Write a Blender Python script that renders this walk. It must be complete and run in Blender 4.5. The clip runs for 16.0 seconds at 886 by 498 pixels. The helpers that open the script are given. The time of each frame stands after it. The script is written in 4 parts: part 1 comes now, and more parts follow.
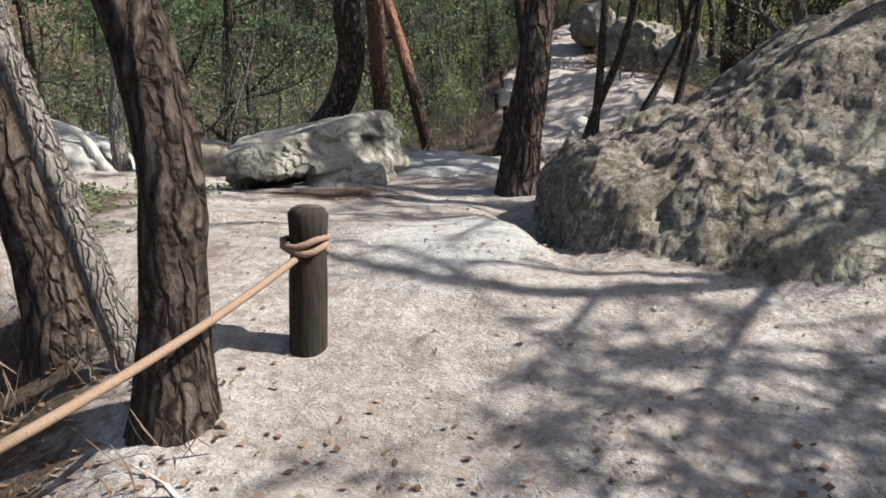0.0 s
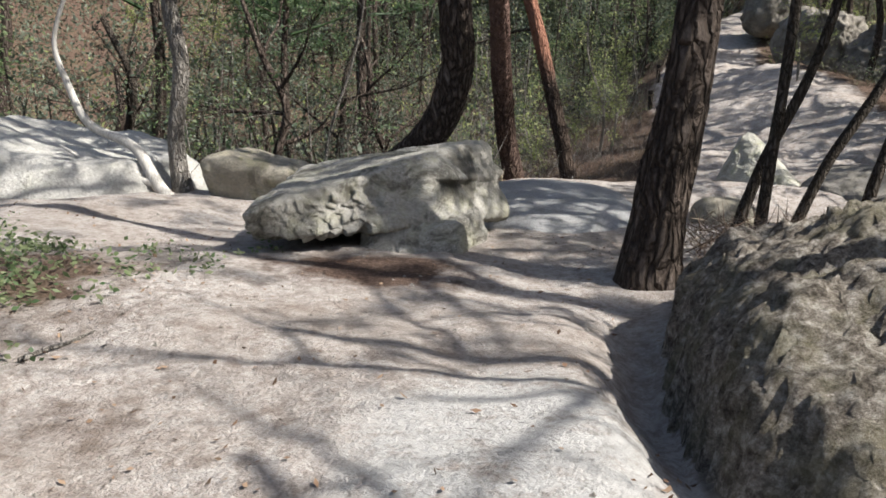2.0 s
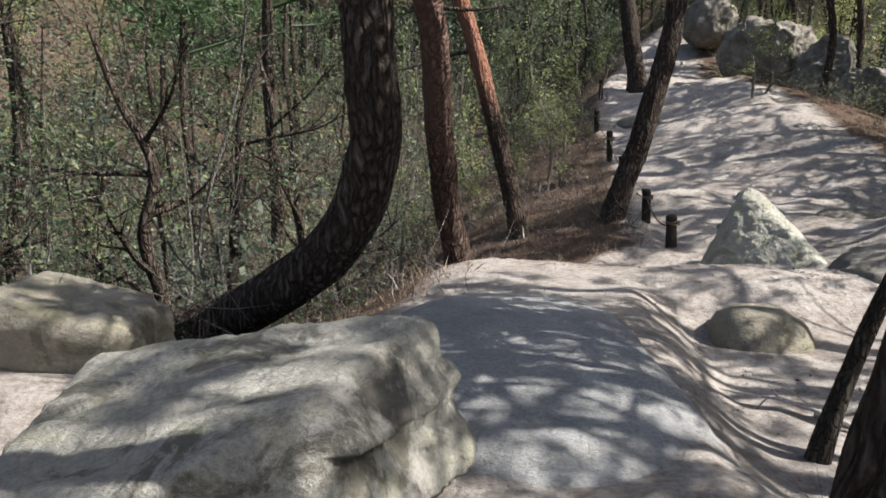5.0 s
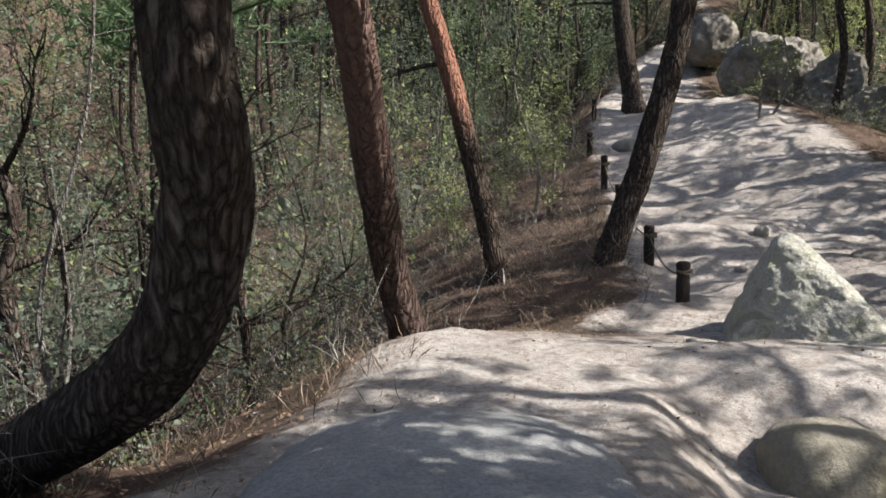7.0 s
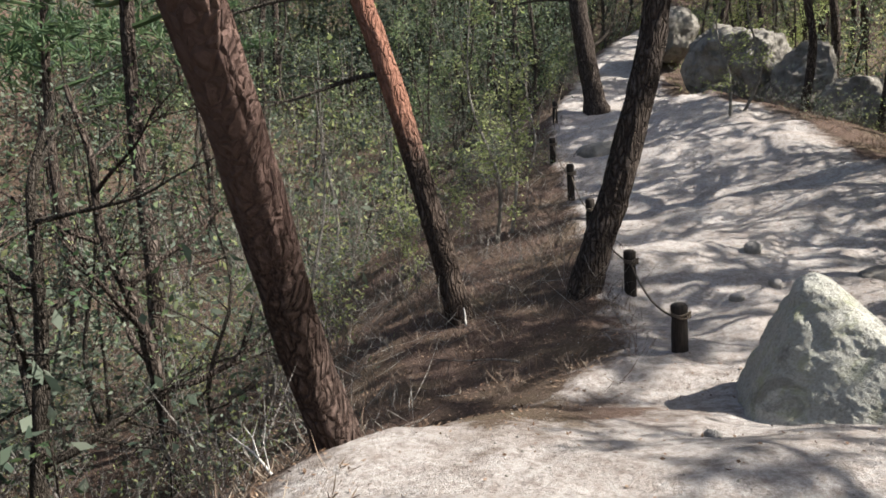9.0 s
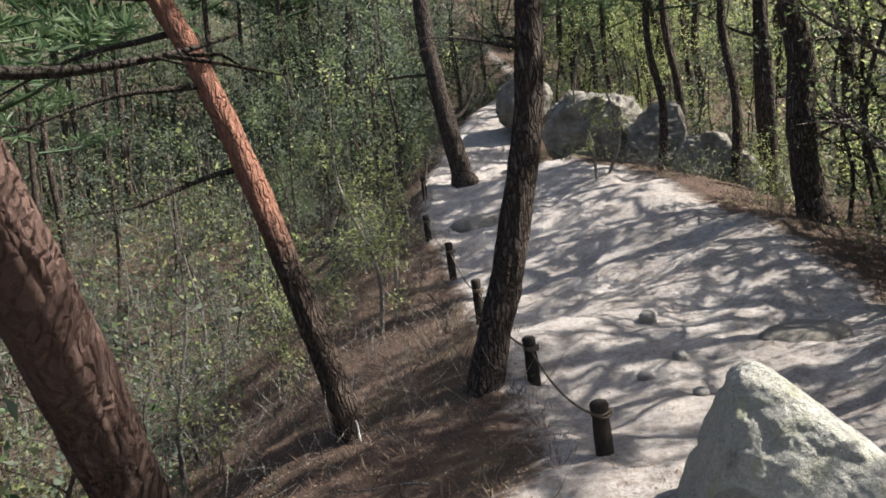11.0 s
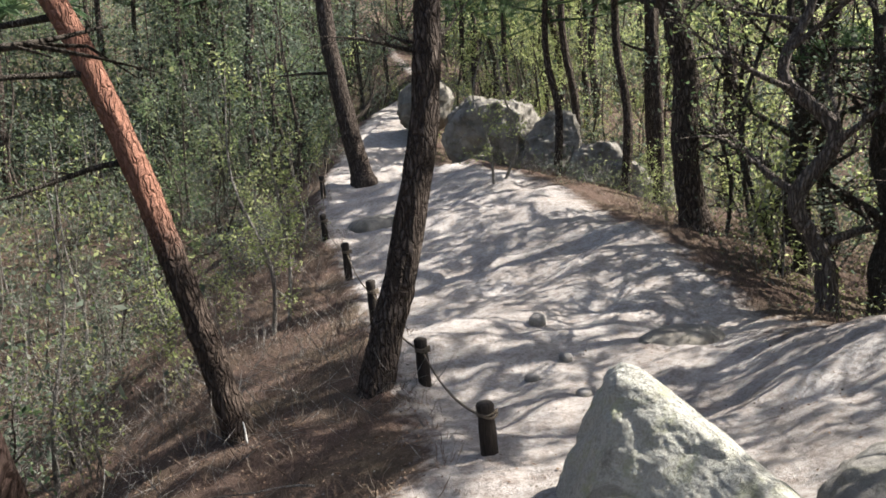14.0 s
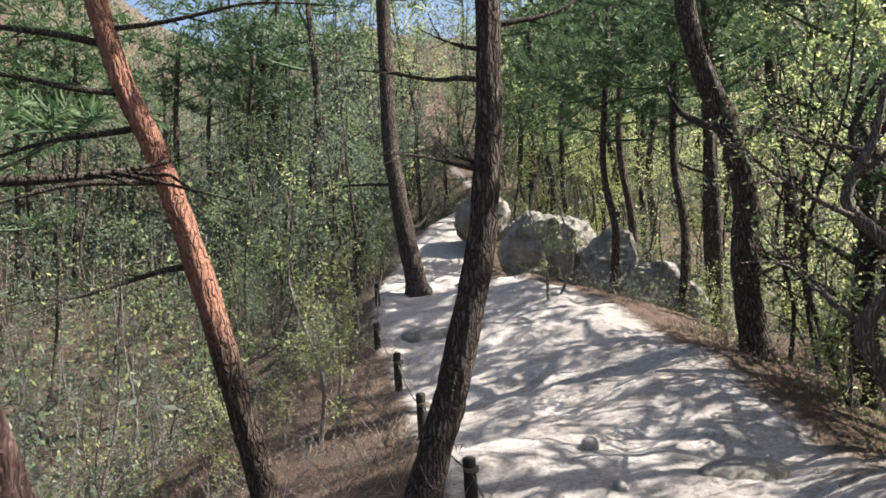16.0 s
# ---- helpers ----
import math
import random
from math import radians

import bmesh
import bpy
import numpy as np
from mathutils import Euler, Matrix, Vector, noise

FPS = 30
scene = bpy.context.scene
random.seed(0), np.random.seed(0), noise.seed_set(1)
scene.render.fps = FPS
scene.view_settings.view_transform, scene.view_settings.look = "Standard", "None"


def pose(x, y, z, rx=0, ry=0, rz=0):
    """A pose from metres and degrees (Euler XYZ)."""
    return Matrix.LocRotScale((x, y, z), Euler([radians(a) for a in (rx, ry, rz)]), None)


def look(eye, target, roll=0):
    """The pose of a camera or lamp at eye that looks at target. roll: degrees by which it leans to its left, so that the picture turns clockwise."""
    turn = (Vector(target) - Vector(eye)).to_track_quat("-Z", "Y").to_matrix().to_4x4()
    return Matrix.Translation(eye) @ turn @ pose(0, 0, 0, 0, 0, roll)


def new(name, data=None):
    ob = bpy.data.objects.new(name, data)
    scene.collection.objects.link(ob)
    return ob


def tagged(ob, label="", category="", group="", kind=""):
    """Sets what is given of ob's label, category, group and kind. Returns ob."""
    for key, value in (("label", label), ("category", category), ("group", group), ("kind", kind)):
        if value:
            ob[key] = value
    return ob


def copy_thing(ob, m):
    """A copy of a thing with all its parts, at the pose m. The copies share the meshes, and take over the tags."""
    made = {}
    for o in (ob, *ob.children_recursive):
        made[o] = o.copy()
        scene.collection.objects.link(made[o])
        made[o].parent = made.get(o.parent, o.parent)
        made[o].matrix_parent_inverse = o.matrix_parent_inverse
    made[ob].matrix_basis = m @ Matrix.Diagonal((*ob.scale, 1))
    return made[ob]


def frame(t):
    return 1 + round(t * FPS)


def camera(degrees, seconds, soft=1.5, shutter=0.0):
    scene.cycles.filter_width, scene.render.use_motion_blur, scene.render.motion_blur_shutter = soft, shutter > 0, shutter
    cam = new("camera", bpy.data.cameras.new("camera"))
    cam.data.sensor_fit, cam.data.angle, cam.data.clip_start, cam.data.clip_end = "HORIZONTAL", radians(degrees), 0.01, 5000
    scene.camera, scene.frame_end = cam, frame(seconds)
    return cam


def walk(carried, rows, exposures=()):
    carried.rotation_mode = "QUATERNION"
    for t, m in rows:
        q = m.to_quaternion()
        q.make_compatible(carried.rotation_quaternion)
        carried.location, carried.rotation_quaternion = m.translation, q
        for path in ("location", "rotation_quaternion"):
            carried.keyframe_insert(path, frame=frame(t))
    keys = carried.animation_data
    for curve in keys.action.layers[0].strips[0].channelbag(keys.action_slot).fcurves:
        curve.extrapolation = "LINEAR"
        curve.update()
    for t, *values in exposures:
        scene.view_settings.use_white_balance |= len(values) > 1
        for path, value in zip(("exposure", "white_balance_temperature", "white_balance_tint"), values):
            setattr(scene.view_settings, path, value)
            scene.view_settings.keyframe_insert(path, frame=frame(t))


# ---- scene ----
cam = camera(58.5, 16.0, 1.65)
PATH = [
    (0, (0.111, 0.312, 1.471), (0.068, 2.28, 1.118), -0.2),
    (0.5, (0.188, 0.789, 1.53), (0.107, 2.75, 1.141), -2.6),
    (1, (0.214, 1.277, 1.638), (0.105, 3.251, 1.335), -1.0),
    (1.5, (0.306, 1.662, 1.698), (0.048, 3.615, 1.351), 0.3),
    (2, (0.319, 2.103, 1.791), (-0.083, 4.021, 1.393), 1.6),
    (2.5, (0.251, 2.473, 1.785), (-0.193, 4.386, 1.403), 1.1),
    (3, (0.113, 2.957, 1.846), (-0.343, 4.865, 1.455), 0.2),
    (3.5, (0.039, 3.374, 1.898), (-0.468, 5.272, 1.521), -0.9),
    (4, (-0.084, 3.912, 2.058), (-0.539, 5.83, 1.717), 1.5),
    (4.7, (-0.144, 4.47, 2.263), (-0.39, 6.417, 1.881), 1.0),
    (6.8, (-0.034, 6.495, 2.217), (-0.252, 8.444, 1.828), 0.6),
    (7, (-0.01, 6.679, 2.23), (-0.233, 8.639, 1.899), 0.8),
    (7.5, (0.023, 7.164, 2.222), (-0.099, 9.135, 1.907), 0.3),
    (8.2, (0.028, 7.69, 2.311), (-0.156, 9.658, 2.007), -0.3),
    (10.3, (-0.12, 8.885, 2.452), (-0.141, 10.85, 2.081), -3.8),
    (10.5, (-0.132, 8.971, 2.479), (-0.143, 10.944, 2.152), -3.7),
    (11, (-0.104, 9.0, 2.558), (0.092, 10.984, 2.392), -5.8),
    (11.5, (-0.073, 8.954, 2.534), (0.344, 10.896, 2.298), -8.9),
    (12, (0.002, 8.92, 2.532), (0.682, 10.773, 2.211), -10.5),
    (12.5, (0.003, 8.926, 2.535), (0.703, 10.784, 2.297), -9.6),
    (13, (0.002, 8.923, 2.541), (0.681, 10.787, 2.285), -9.1),
    (13.5, (-0.035, 8.95, 2.547), (0.538, 10.852, 2.313), -6.4),
    (14, (-0.042, 8.962, 2.562), (0.401, 10.903, 2.377), -3.9),
    (14.5, (-0.067, 8.944, 2.602), (0.368, 10.894, 2.524), -3.0),
    (15, (-0.069, 8.938, 2.616), (0.283, 10.907, 2.602), -2.6),
    (15.5, (-0.08, 8.923, 2.635), (0.254, 10.895, 2.662), -2.1),
    (16, (-0.058, 8.97, 2.621), (0.269, 10.941, 2.718), -1.6),
]
walk(cam, [(t, look(eye, target, roll)) for t, eye, target, roll in PATH], [(0, 0.98), (2, 0.92), (4, 0.97), (7, 1.06), (8, 1.14), (12, 1.22), (14, 1.4), (16, 1.62)])

# ---- world, sun, exposure ----
SUN_EL, SUN_DIR = 47.0, Vector((1.0, -0.12, 0.0)).normalized()
world = bpy.data.worlds.new("world")
scene.world = world
world.use_nodes = True
sky = world.node_tree.nodes.new("ShaderNodeTexSky")
sky.sky_type, sky.sun_disc = "NISHITA", False
sky.dust_density, sky.ozone_density, sky.air_density = 2.5, 0.8, 0.9
sky.sun_elevation, sky.sun_rotation = radians(SUN_EL), math.atan2(SUN_DIR.x, SUN_DIR.y)
world.node_tree.links.new(sky.outputs[0], world.node_tree.nodes["Background"].inputs[0])
world.node_tree.nodes["Background"].inputs[1].default_value = 0.085
sun = new("sun", bpy.data.lights.new("sun", "SUN"))
sun.data.energy, sun.data.angle, sun.data.color = 5.0, radians(0.55), (1.0, 0.96, 0.9)
sun_way = Vector((SUN_DIR.x, SUN_DIR.y, math.tan(radians(SUN_EL))))
sun.matrix_world = look((0, 0, 40), Vector((0, 0, 40)) - sun_way)

# ---- materials ----


class Nodes:
    """Short way to wire a node material."""

    def __init__(self, name, rough=0.9, spec=0.25):
        self.mat = bpy.data.materials.new(name)
        self.mat.use_nodes = True
        self.tree = self.mat.node_tree
        self.bsdf = self.tree.nodes["Principled BSDF"]
        self.bsdf.inputs["Roughness"].default_value = rough
        self.bsdf.inputs["Specular IOR Level"].default_value = spec
        self.co = self.tree.nodes.new("ShaderNodeTexCoord").outputs["Object"]

    def node(self, kind, **inputs):
        n = self.tree.nodes.new(kind)
        for key, value in inputs.items():
            self.put(n.inputs[key.replace("_", " ")], value)
        return n

    def put(self, socket, value):
        if isinstance(value, bpy.types.NodeSocket):
            self.tree.links.new(value, socket)
        else:
            socket.default_value = value

    def scaled(self, sx, sy, sz):
        m = self.node("ShaderNodeMapping", Vector=self.co)
        m.inputs["Scale"].default_value = (sx, sy, sz)
        return m.outputs[0]

    def noise(self, scale, detail=4.0, rough=0.6, vector=None, distort=0.0):
        n = self.node("ShaderNodeTexNoise", Scale=scale, Detail=detail, Roughness=rough, Distortion=distort)
        self.tree.links.new(vector or self.co, n.inputs["Vector"])
        return n.outputs[0]

    def cells(self, scale, vector=None, feature="F1"):
        n = self.node("ShaderNodeTexVoronoi", Scale=scale)
        n.feature = feature
        self.tree.links.new(vector or self.co, n.inputs["Vector"])
        return n.outputs["Distance"]

    def ramp(self, fac, stops):
        n = self.node("ShaderNodeValToRGB", Fac=fac)
        while len(n.color_ramp.elements) < len(stops):
            n.color_ramp.elements.new(0.5)
        for e, (p, c) in zip(n.color_ramp.elements, stops):
            e.position = p
            e.color = (*c, 1) if isinstance(c, tuple) else (c, c, c, 1)
        return n.outputs[0]

    def mix(self, fac, a, b, blend="MIX"):
        n = self.tree.nodes.new("ShaderNodeMix")
        n.data_type, n.blend_type = "RGBA", blend
        for socket, value in ((n.inputs[0], fac), (n.inputs[6], a), (n.inputs[7], b)):
            self.put(socket, (*value, 1) if isinstance(value, tuple) else value)
        return n.outputs[2]

    def sums(self, op, a, b):
        n = self.tree.nodes.new("ShaderNodeMath")
        n.operation = op
        self.put(n.inputs[0], a)
        self.put(n.inputs[1], b)
        return n.outputs[0]

    def attribute(self, name):
        n = self.tree.nodes.new("ShaderNodeAttribute")
        n.attribute_name = name
        return n.outputs["Fac"]

    def island(self):
        return self.tree.nodes.new("ShaderNodeNewGeometry").outputs["Random Per Island"]

    def each(self):
        return self.tree.nodes.new("ShaderNodeObjectInfo").outputs["Random"]

    def finish(self, colour, height=None, strength=0.5, distance=0.01):
        self.put(self.bsdf.inputs["Base Color"], colour)
        if height is not None:
            b = self.node("ShaderNodeBump", Strength=strength, Distance=distance, Height=height)
            self.tree.links.new(b.outputs[0], self.bsdf.inputs["Normal"])
        return self.mat


def ground_material():
    k = Nodes("sandy_ground", 0.95, 0.15)
    grain = k.noise(55, 5, 0.75)
    broad = k.noise(1.1, 5, 0.6)
    sand = k.ramp(broad, [(0.25, (0.32, 0.285, 0.255)), (0.5, (0.46, 0.43, 0.4)), (0.75, (0.6, 0.575, 0.545))])
    sand = k.mix(k.ramp(grain, [(0.35, 0.0), (0.62, 0.5)]), sand, (0.30, 0.25, 0.22))
    stone = k.mix(k.noise(2.2, 6, 0.65), (0.33, 0.33, 0.325), (0.56, 0.545, 0.52))
    stone = k.mix(k.ramp(k.noise(30, 4, 0.7), [(0.5, 0.0), (0.68, 0.55)]), stone, (0.21, 0.20, 0.18))
    sand = k.mix(k.ramp(k.noise(17, 7, 0.8), [(0.46, 0.0), (0.62, 0.7)]), sand, (0.2, 0.165, 0.14))
    litter = k.ramp(k.noise(38, 6, 0.8), [(0.28, (0.03, 0.021, 0.017)), (0.48, (0.085, 0.056, 0.043)), (0.62, (0.15, 0.105, 0.082)), (0.78, (0.24, 0.19, 0.155))])
    litter = k.mix(k.ramp(k.noise(0.9, 3), [(0.45, 0.0), (0.7, 0.3)]), litter, (0.11, 0.1, 0.05))
    wob = k.sums("MULTIPLY", k.sums("SUBTRACT", k.noise(3.5, 5, 0.7), 0.5), 1.3)
    colour = k.mix(k.ramp(k.sums("ADD", k.attribute("stone"), k.sums("MULTIPLY", wob, 0.5)), [(0.35, 0.0), (0.65, 1.0)]), sand, stone)
    shelf = k.ramp(k.noise(9, 7, 0.75), [(0.3, (0.075, 0.06, 0.05)), (0.5, (0.19, 0.165, 0.14)), (0.7, (0.4, 0.37, 0.33))])
    colour = k.mix(k.ramp(k.sums("ADD", k.attribute("crust"), k.sums("MULTIPLY", wob, 0.4)), [(0.25, 0.0), (0.5, 1.0)]), colour, shelf)
    colour = k.mix(k.ramp(k.noise(6.0, 7, 0.8), [(0.49, 0.0), (0.66, 0.8)]), colour, (0.19, 0.15, 0.125))
    colour = k.mix(k.ramp(k.sums("ADD", k.attribute("litter"), wob), [(0.35, 0.0), (0.7, 1.0)]), colour, litter)
    h = k.sums("ADD", k.sums("MULTIPLY", grain, 0.5), k.noise(14, 6, 0.7))
    return k.finish(colour, h, 1.0, 0.03)


def rock_material(name, dark, light, lichen, moss=0.35, stain=0.55):
    k = Nodes(name, 0.92, 0.2)
    base = k.mix(k.ramp(k.noise(2.0, 6, 0.65), [(0.3, 0.0), (0.7, 1.0)]), dark, light)
    base = k.mix(k.ramp(k.noise(45, 4, 0.75), [(0.42, 0.0), (0.7, 0.6)]), base, (0.17, 0.16, 0.14))
    base = k.mix(k.ramp(k.noise(4.5, 7, 0.7, distort=0.4), [(0.5, 0.0), (0.68, moss)]), base, lichen)
    base = k.mix(k.ramp(k.noise(3.1, 8, 0.72, distort=0.8), [(0.52, 0.0), (0.6, stain)]), base, (0.1, 0.092, 0.072))
    cracks = k.ramp(k.cells(2.3, k.scaled(1, 1.6, 0.6), "DISTANCE_TO_EDGE"), [(0.0, 0.0), (0.03, 1.0)])
    h = k.sums("ADD", k.noise(9, 8, 0.72), k.sums("MULTIPLY", cracks, 0.05))
    return k.finish(base, k.sums("ADD", h, k.sums("MULTIPLY", k.noise(60, 4, 0.7), 0.25)), 1.0, 0.045)


def crumb_material():
    """Rotten granite: dark crusty grit, paler and sandier where it has washed down."""
    k = Nodes("crumbling_granite", 0.96, 0.12)
    crust = k.ramp(k.noise(22, 8, 0.8), [(0.38, (0.07, 0.058, 0.047)), (0.5, (0.24, 0.21, 0.175)), (0.63, (0.54, 0.5, 0.44))])
    crust = k.mix(k.ramp(k.noise(3.2, 6, 0.7), [(0.48, 0.0), (0.66, 0.6)]), crust, (0.23, 0.215, 0.13))
    sand = k.ramp(k.noise(24, 7, 0.75), [(0.38, (0.16, 0.135, 0.1)), (0.5, (0.41, 0.38, 0.315)), (0.62, (0.62, 0.59, 0.52))])
    sand = k.mix(k.ramp(k.noise(4.0, 6, 0.7), [(0.5, 0.0), (0.7, 0.5)]), sand, (0.3, 0.28, 0.16))
    colour = k.mix(k.ramp(k.sums("ADD", k.attribute("sand"), k.sums("MULTIPLY", k.sums("SUBTRACT", k.noise(9, 6, 0.75), 0.5), 1.2)), [(0.25, 0.0), (0.75, 1.0)]), crust, sand)
    h = k.sums("ADD", k.noise(20, 8, 0.78), k.sums("MULTIPLY", k.noise(70, 4, 0.7), 0.4))
    return k.finish(colour, h, 1.0, 0.04)


def bark_material(name, dark, mid, light, orange=None, scale=1.0):
    k = Nodes(name, 0.95, 0.12)
    warp = k.node("ShaderNodeTexNoise", Scale=3.5 * scale, Detail=4.0)
    k.tree.links.new(k.co, warp.inputs["Vector"])
    bent = k.node("ShaderNodeVectorMath")
    bent.operation = "MULTIPLY_ADD"
    k.tree.links.new(warp.outputs["Color"], bent.inputs[0])
    bent.inputs[1].default_value = (0.16 / scale, 0.16 / scale, 0.5 / scale)
    k.tree.links.new(k.co, bent.inputs[2])
    m = k.node("ShaderNodeMapping", Vector=bent.outputs[0])
    m.inputs["Scale"].default_value = (13 * scale, 13 * scale, 2.6 * scale)
    tall = m.outputs[0]
    plates = k.cells(1.6, tall, "DISTANCE_TO_EDGE")
    flake = k.noise(5, 6, 0.75, tall)
    fine = k.noise(30, 5, 0.7, k.scaled(2, 2, 0.6))
    colour = k.ramp(k.sums("ADD", k.sums("MULTIPLY", plates, 0.75), k.sums("MULTIPLY", flake, 0.8)), [(0.3, dark), (0.5, mid), (0.85, light)])
    colour = k.mix(k.ramp(fine, [(0.4, 0.0), (0.7, 0.45)]), colour, dark)
    if orange:
        z = k.node("ShaderNodeSeparateXYZ", Vector=k.co).outputs[2]
        up = k.ramp(k.sums("ADD", k.sums("MULTIPLY", z, 0.3), k.sums("MULTIPLY", flake, 0.35)), [(0.95, 0.0), (1.0, 1.0)]) if orange[0] is None else \
            k.ramp(k.sums("ADD", k.sums("MULTIPLY", z, 0.1), k.sums("MULTIPLY", flake, 0.12)), [(orange[0] * 0.1 + 0.03, 0.0), (orange[0] * 0.1 + 0.09, 0.85)])
        colour = k.mix(up, colour, k.mix(flake, orange[1], orange[2]))
    h = k.sums("ADD", k.ramp(plates, [(0.0, 0.0), (0.22, 1.0)]), k.sums("MULTIPLY", flake, 0.6))
    return k.finish(colour, h, 1.0, 0.035)


def leaf_material(name, shades, rough=0.6, through_light=0.35):
    """Leaves that let some light through."""
    k = Nodes(name, rough, 0.3)
    pick = k.sums("FRACT", k.sums("ADD", k.island(), k.each()), 0.0)
    colour = k.ramp(pick, [(i / max(1, len(shades) - 1), s) for i, s in enumerate(shades)])
    k.finish(colour)
    glow = k.node("ShaderNodeBsdfTranslucent", Color=colour)
    both = k.node("ShaderNodeMixShader", Fac=through_light)
    k.tree.links.new(k.bsdf.outputs[0], both.inputs[1])
    k.tree.links.new(glow.outputs[0], both.inputs[2])
    k.tree.links.new(both.outputs[0], k.tree.nodes["Material Output"].inputs[0])
    return k.mat


def wood_material(name, dark, light, scale=1.0):
    k = Nodes(name, 0.85, 0.2)
    g = k.noise(6, 6, 0.7, k.scaled(12 * scale, 12 * scale, 1.2 * scale))
    colour = k.ramp(g, [(0.3, dark), (0.7, light)])
    return k.finish(colour, g, 0.6, 0.006)


M_GROUND = ground_material()
M_GRANITE = rock_material("granite", (0.28, 0.27, 0.24), (0.52, 0.5, 0.45), (0.28, 0.28, 0.15), 0.5, 0.75)
M_PALE = rock_material("pale_granite", (0.42, 0.41, 0.38), (0.60, 0.585, 0.55), (0.36, 0.36, 0.25), 0.2, 0.15)
M_MOSSY = rock_material("mossy_granite", (0.25, 0.225, 0.18), (0.46, 0.42, 0.34), (0.24, 0.23, 0.1), 0.6)
M_BANK = rock_material("weathered_granite", (0.12, 0.104, 0.088), (0.37, 0.343, 0.302), (0.19, 0.172, 0.125), 0.6)
M_PINE = bark_material("pine_bark", (0.02, 0.016, 0.013), (0.085, 0.065, 0.053), (0.25, 0.205, 0.175))
M_PINE_RED = bark_material("pine_bark_red_top", (0.022, 0.017, 0.014), (0.095, 0.07, 0.055), (0.22, 0.17, 0.14), (2.3, (0.24, 0.09, 0.055), (0.44, 0.24, 0.17)))
M_PINE_PINK = bark_material("pine_bark_pinkish", (0.03, 0.02, 0.016), (0.1, 0.068, 0.056), (0.22, 0.16, 0.135), (1.6, (0.12, 0.07, 0.055), (0.3, 0.2, 0.17)))
M_GREY_PINE = bark_material("pale_pine_bark", (0.05, 0.04, 0.034), (0.17, 0.14, 0.12), (0.36, 0.31, 0.28))
M_TWIG = bark_material("twig_bark", (0.03, 0.025, 0.02), (0.09, 0.075, 0.06), (0.2, 0.175, 0.15), None, 2.0)
M_GREY_TWIG = bark_material("grey_twig", (0.12, 0.11, 0.095), (0.3, 0.275, 0.245), (0.5, 0.47, 0.43), None, 2.0)
M_DEAD = wood_material("bleached_wood", (0.26, 0.24, 0.21), (0.62, 0.6, 0.56))
M_POST = wood_material("dark_stained_wood", (0.012, 0.01, 0.008), (0.05, 0.04, 0.033))
M_CUT = wood_material("cut_wood_end", (0.035, 0.028, 0.023), (0.1, 0.085, 0.07))
M_ROPE = wood_material("weathered_rope", (0.15, 0.095, 0.065), (0.36, 0.26, 0.19), 6.0)
M_ROPE_DARK = wood_material("dark_rope", (0.05, 0.04, 0.03), (0.2, 0.16, 0.12), 6.0)
M_NEEDLE = leaf_material("pine_needles", [(0.045, 0.085, 0.04), (0.08, 0.13, 0.06), (0.12, 0.17, 0.075)], 0.5, 0.4)
M_LEAF = leaf_material("shrub_leaves", [(0.07, 0.12, 0.055), (0.15, 0.21, 0.095), (0.26, 0.31, 0.16), (0.18, 0.2, 0.115)], 0.5, 0.55)
M_LEAF_YELLOW = leaf_material("young_leaves", [(0.22, 0.28, 0.1), (0.37, 0.42, 0.17), (0.5, 0.52, 0.26)], 0.5, 0.68)
M_LEAF_DULL = leaf_material("dull_leaves", [(0.07, 0.1, 0.072), (0.14, 0.175, 0.125), (0.24, 0.265, 0.2)], 0.5, 0.5)
M_STRAW = leaf_material("dry_grass", [(0.07, 0.045, 0.033), (0.22, 0.16, 0.115), (0.12, 0.08, 0.057), (0.32, 0.27, 0.21)], 0.8, 0.15)
M_LITTER = leaf_material("fallen_leaves", [(0.07, 0.04, 0.024), (0.17, 0.1, 0.062), (0.3, 0.21, 0.14), (0.11, 0.068, 0.044)], 0.8, 0.1)
M_SLAB = rock_material("blue_grey_granite", (0.30, 0.305, 0.315), (0.47, 0.47, 0.465), (0.36, 0.34, 0.3), 0.3, 0.15)
# Darker, browner granite: the shade on the grey boulders is in its colour.
M_SHADY = rock_material("shade_darkened_granite", (0.17, 0.155, 0.135), (0.34, 0.32, 0.29), (0.22, 0.21, 0.14), 0.4, 0.4)
M_EGG = rock_material("lichened_granite", (0.4, 0.39, 0.33), (0.6, 0.58, 0.51), (0.36, 0.37, 0.21), 0.75, 0.5)
M_CRUMB = crumb_material()
M_STONE = rock_material("loose_stone", (0.24, 0.22, 0.2), (0.48, 0.45, 0.41), (0.3, 0.28, 0.2), 0.3)

# ---- shape helpers ----
RNG = random.Random(11)


def hashed(ix, iy, seed):
    h = np.sin(ix * 127.1 + iy * 311.7 + seed * 74.7) * 43758.5453
    return h - np.floor(h)


def value_noise(x, y, seed=0):
    """Smooth noise from 0 to 1 on arrays."""
    ix, iy = np.floor(x), np.floor(y)
    fx, fy = x - ix, y - iy
    fx, fy = fx * fx * (3 - 2 * fx), fy * fy * (3 - 2 * fy)
    a, b = hashed(ix, iy, seed), hashed(ix + 1, iy, seed)
    c, d = hashed(ix, iy + 1, seed), hashed(ix + 1, iy + 1, seed)
    return (a * (1 - fx) + b * fx) * (1 - fy) + (c * (1 - fx) + d * fx) * fy


def smooth(a, b, v):
    t = np.clip((v - a) / (b - a), 0, 1)
    return t * t * (3 - 2 * t)


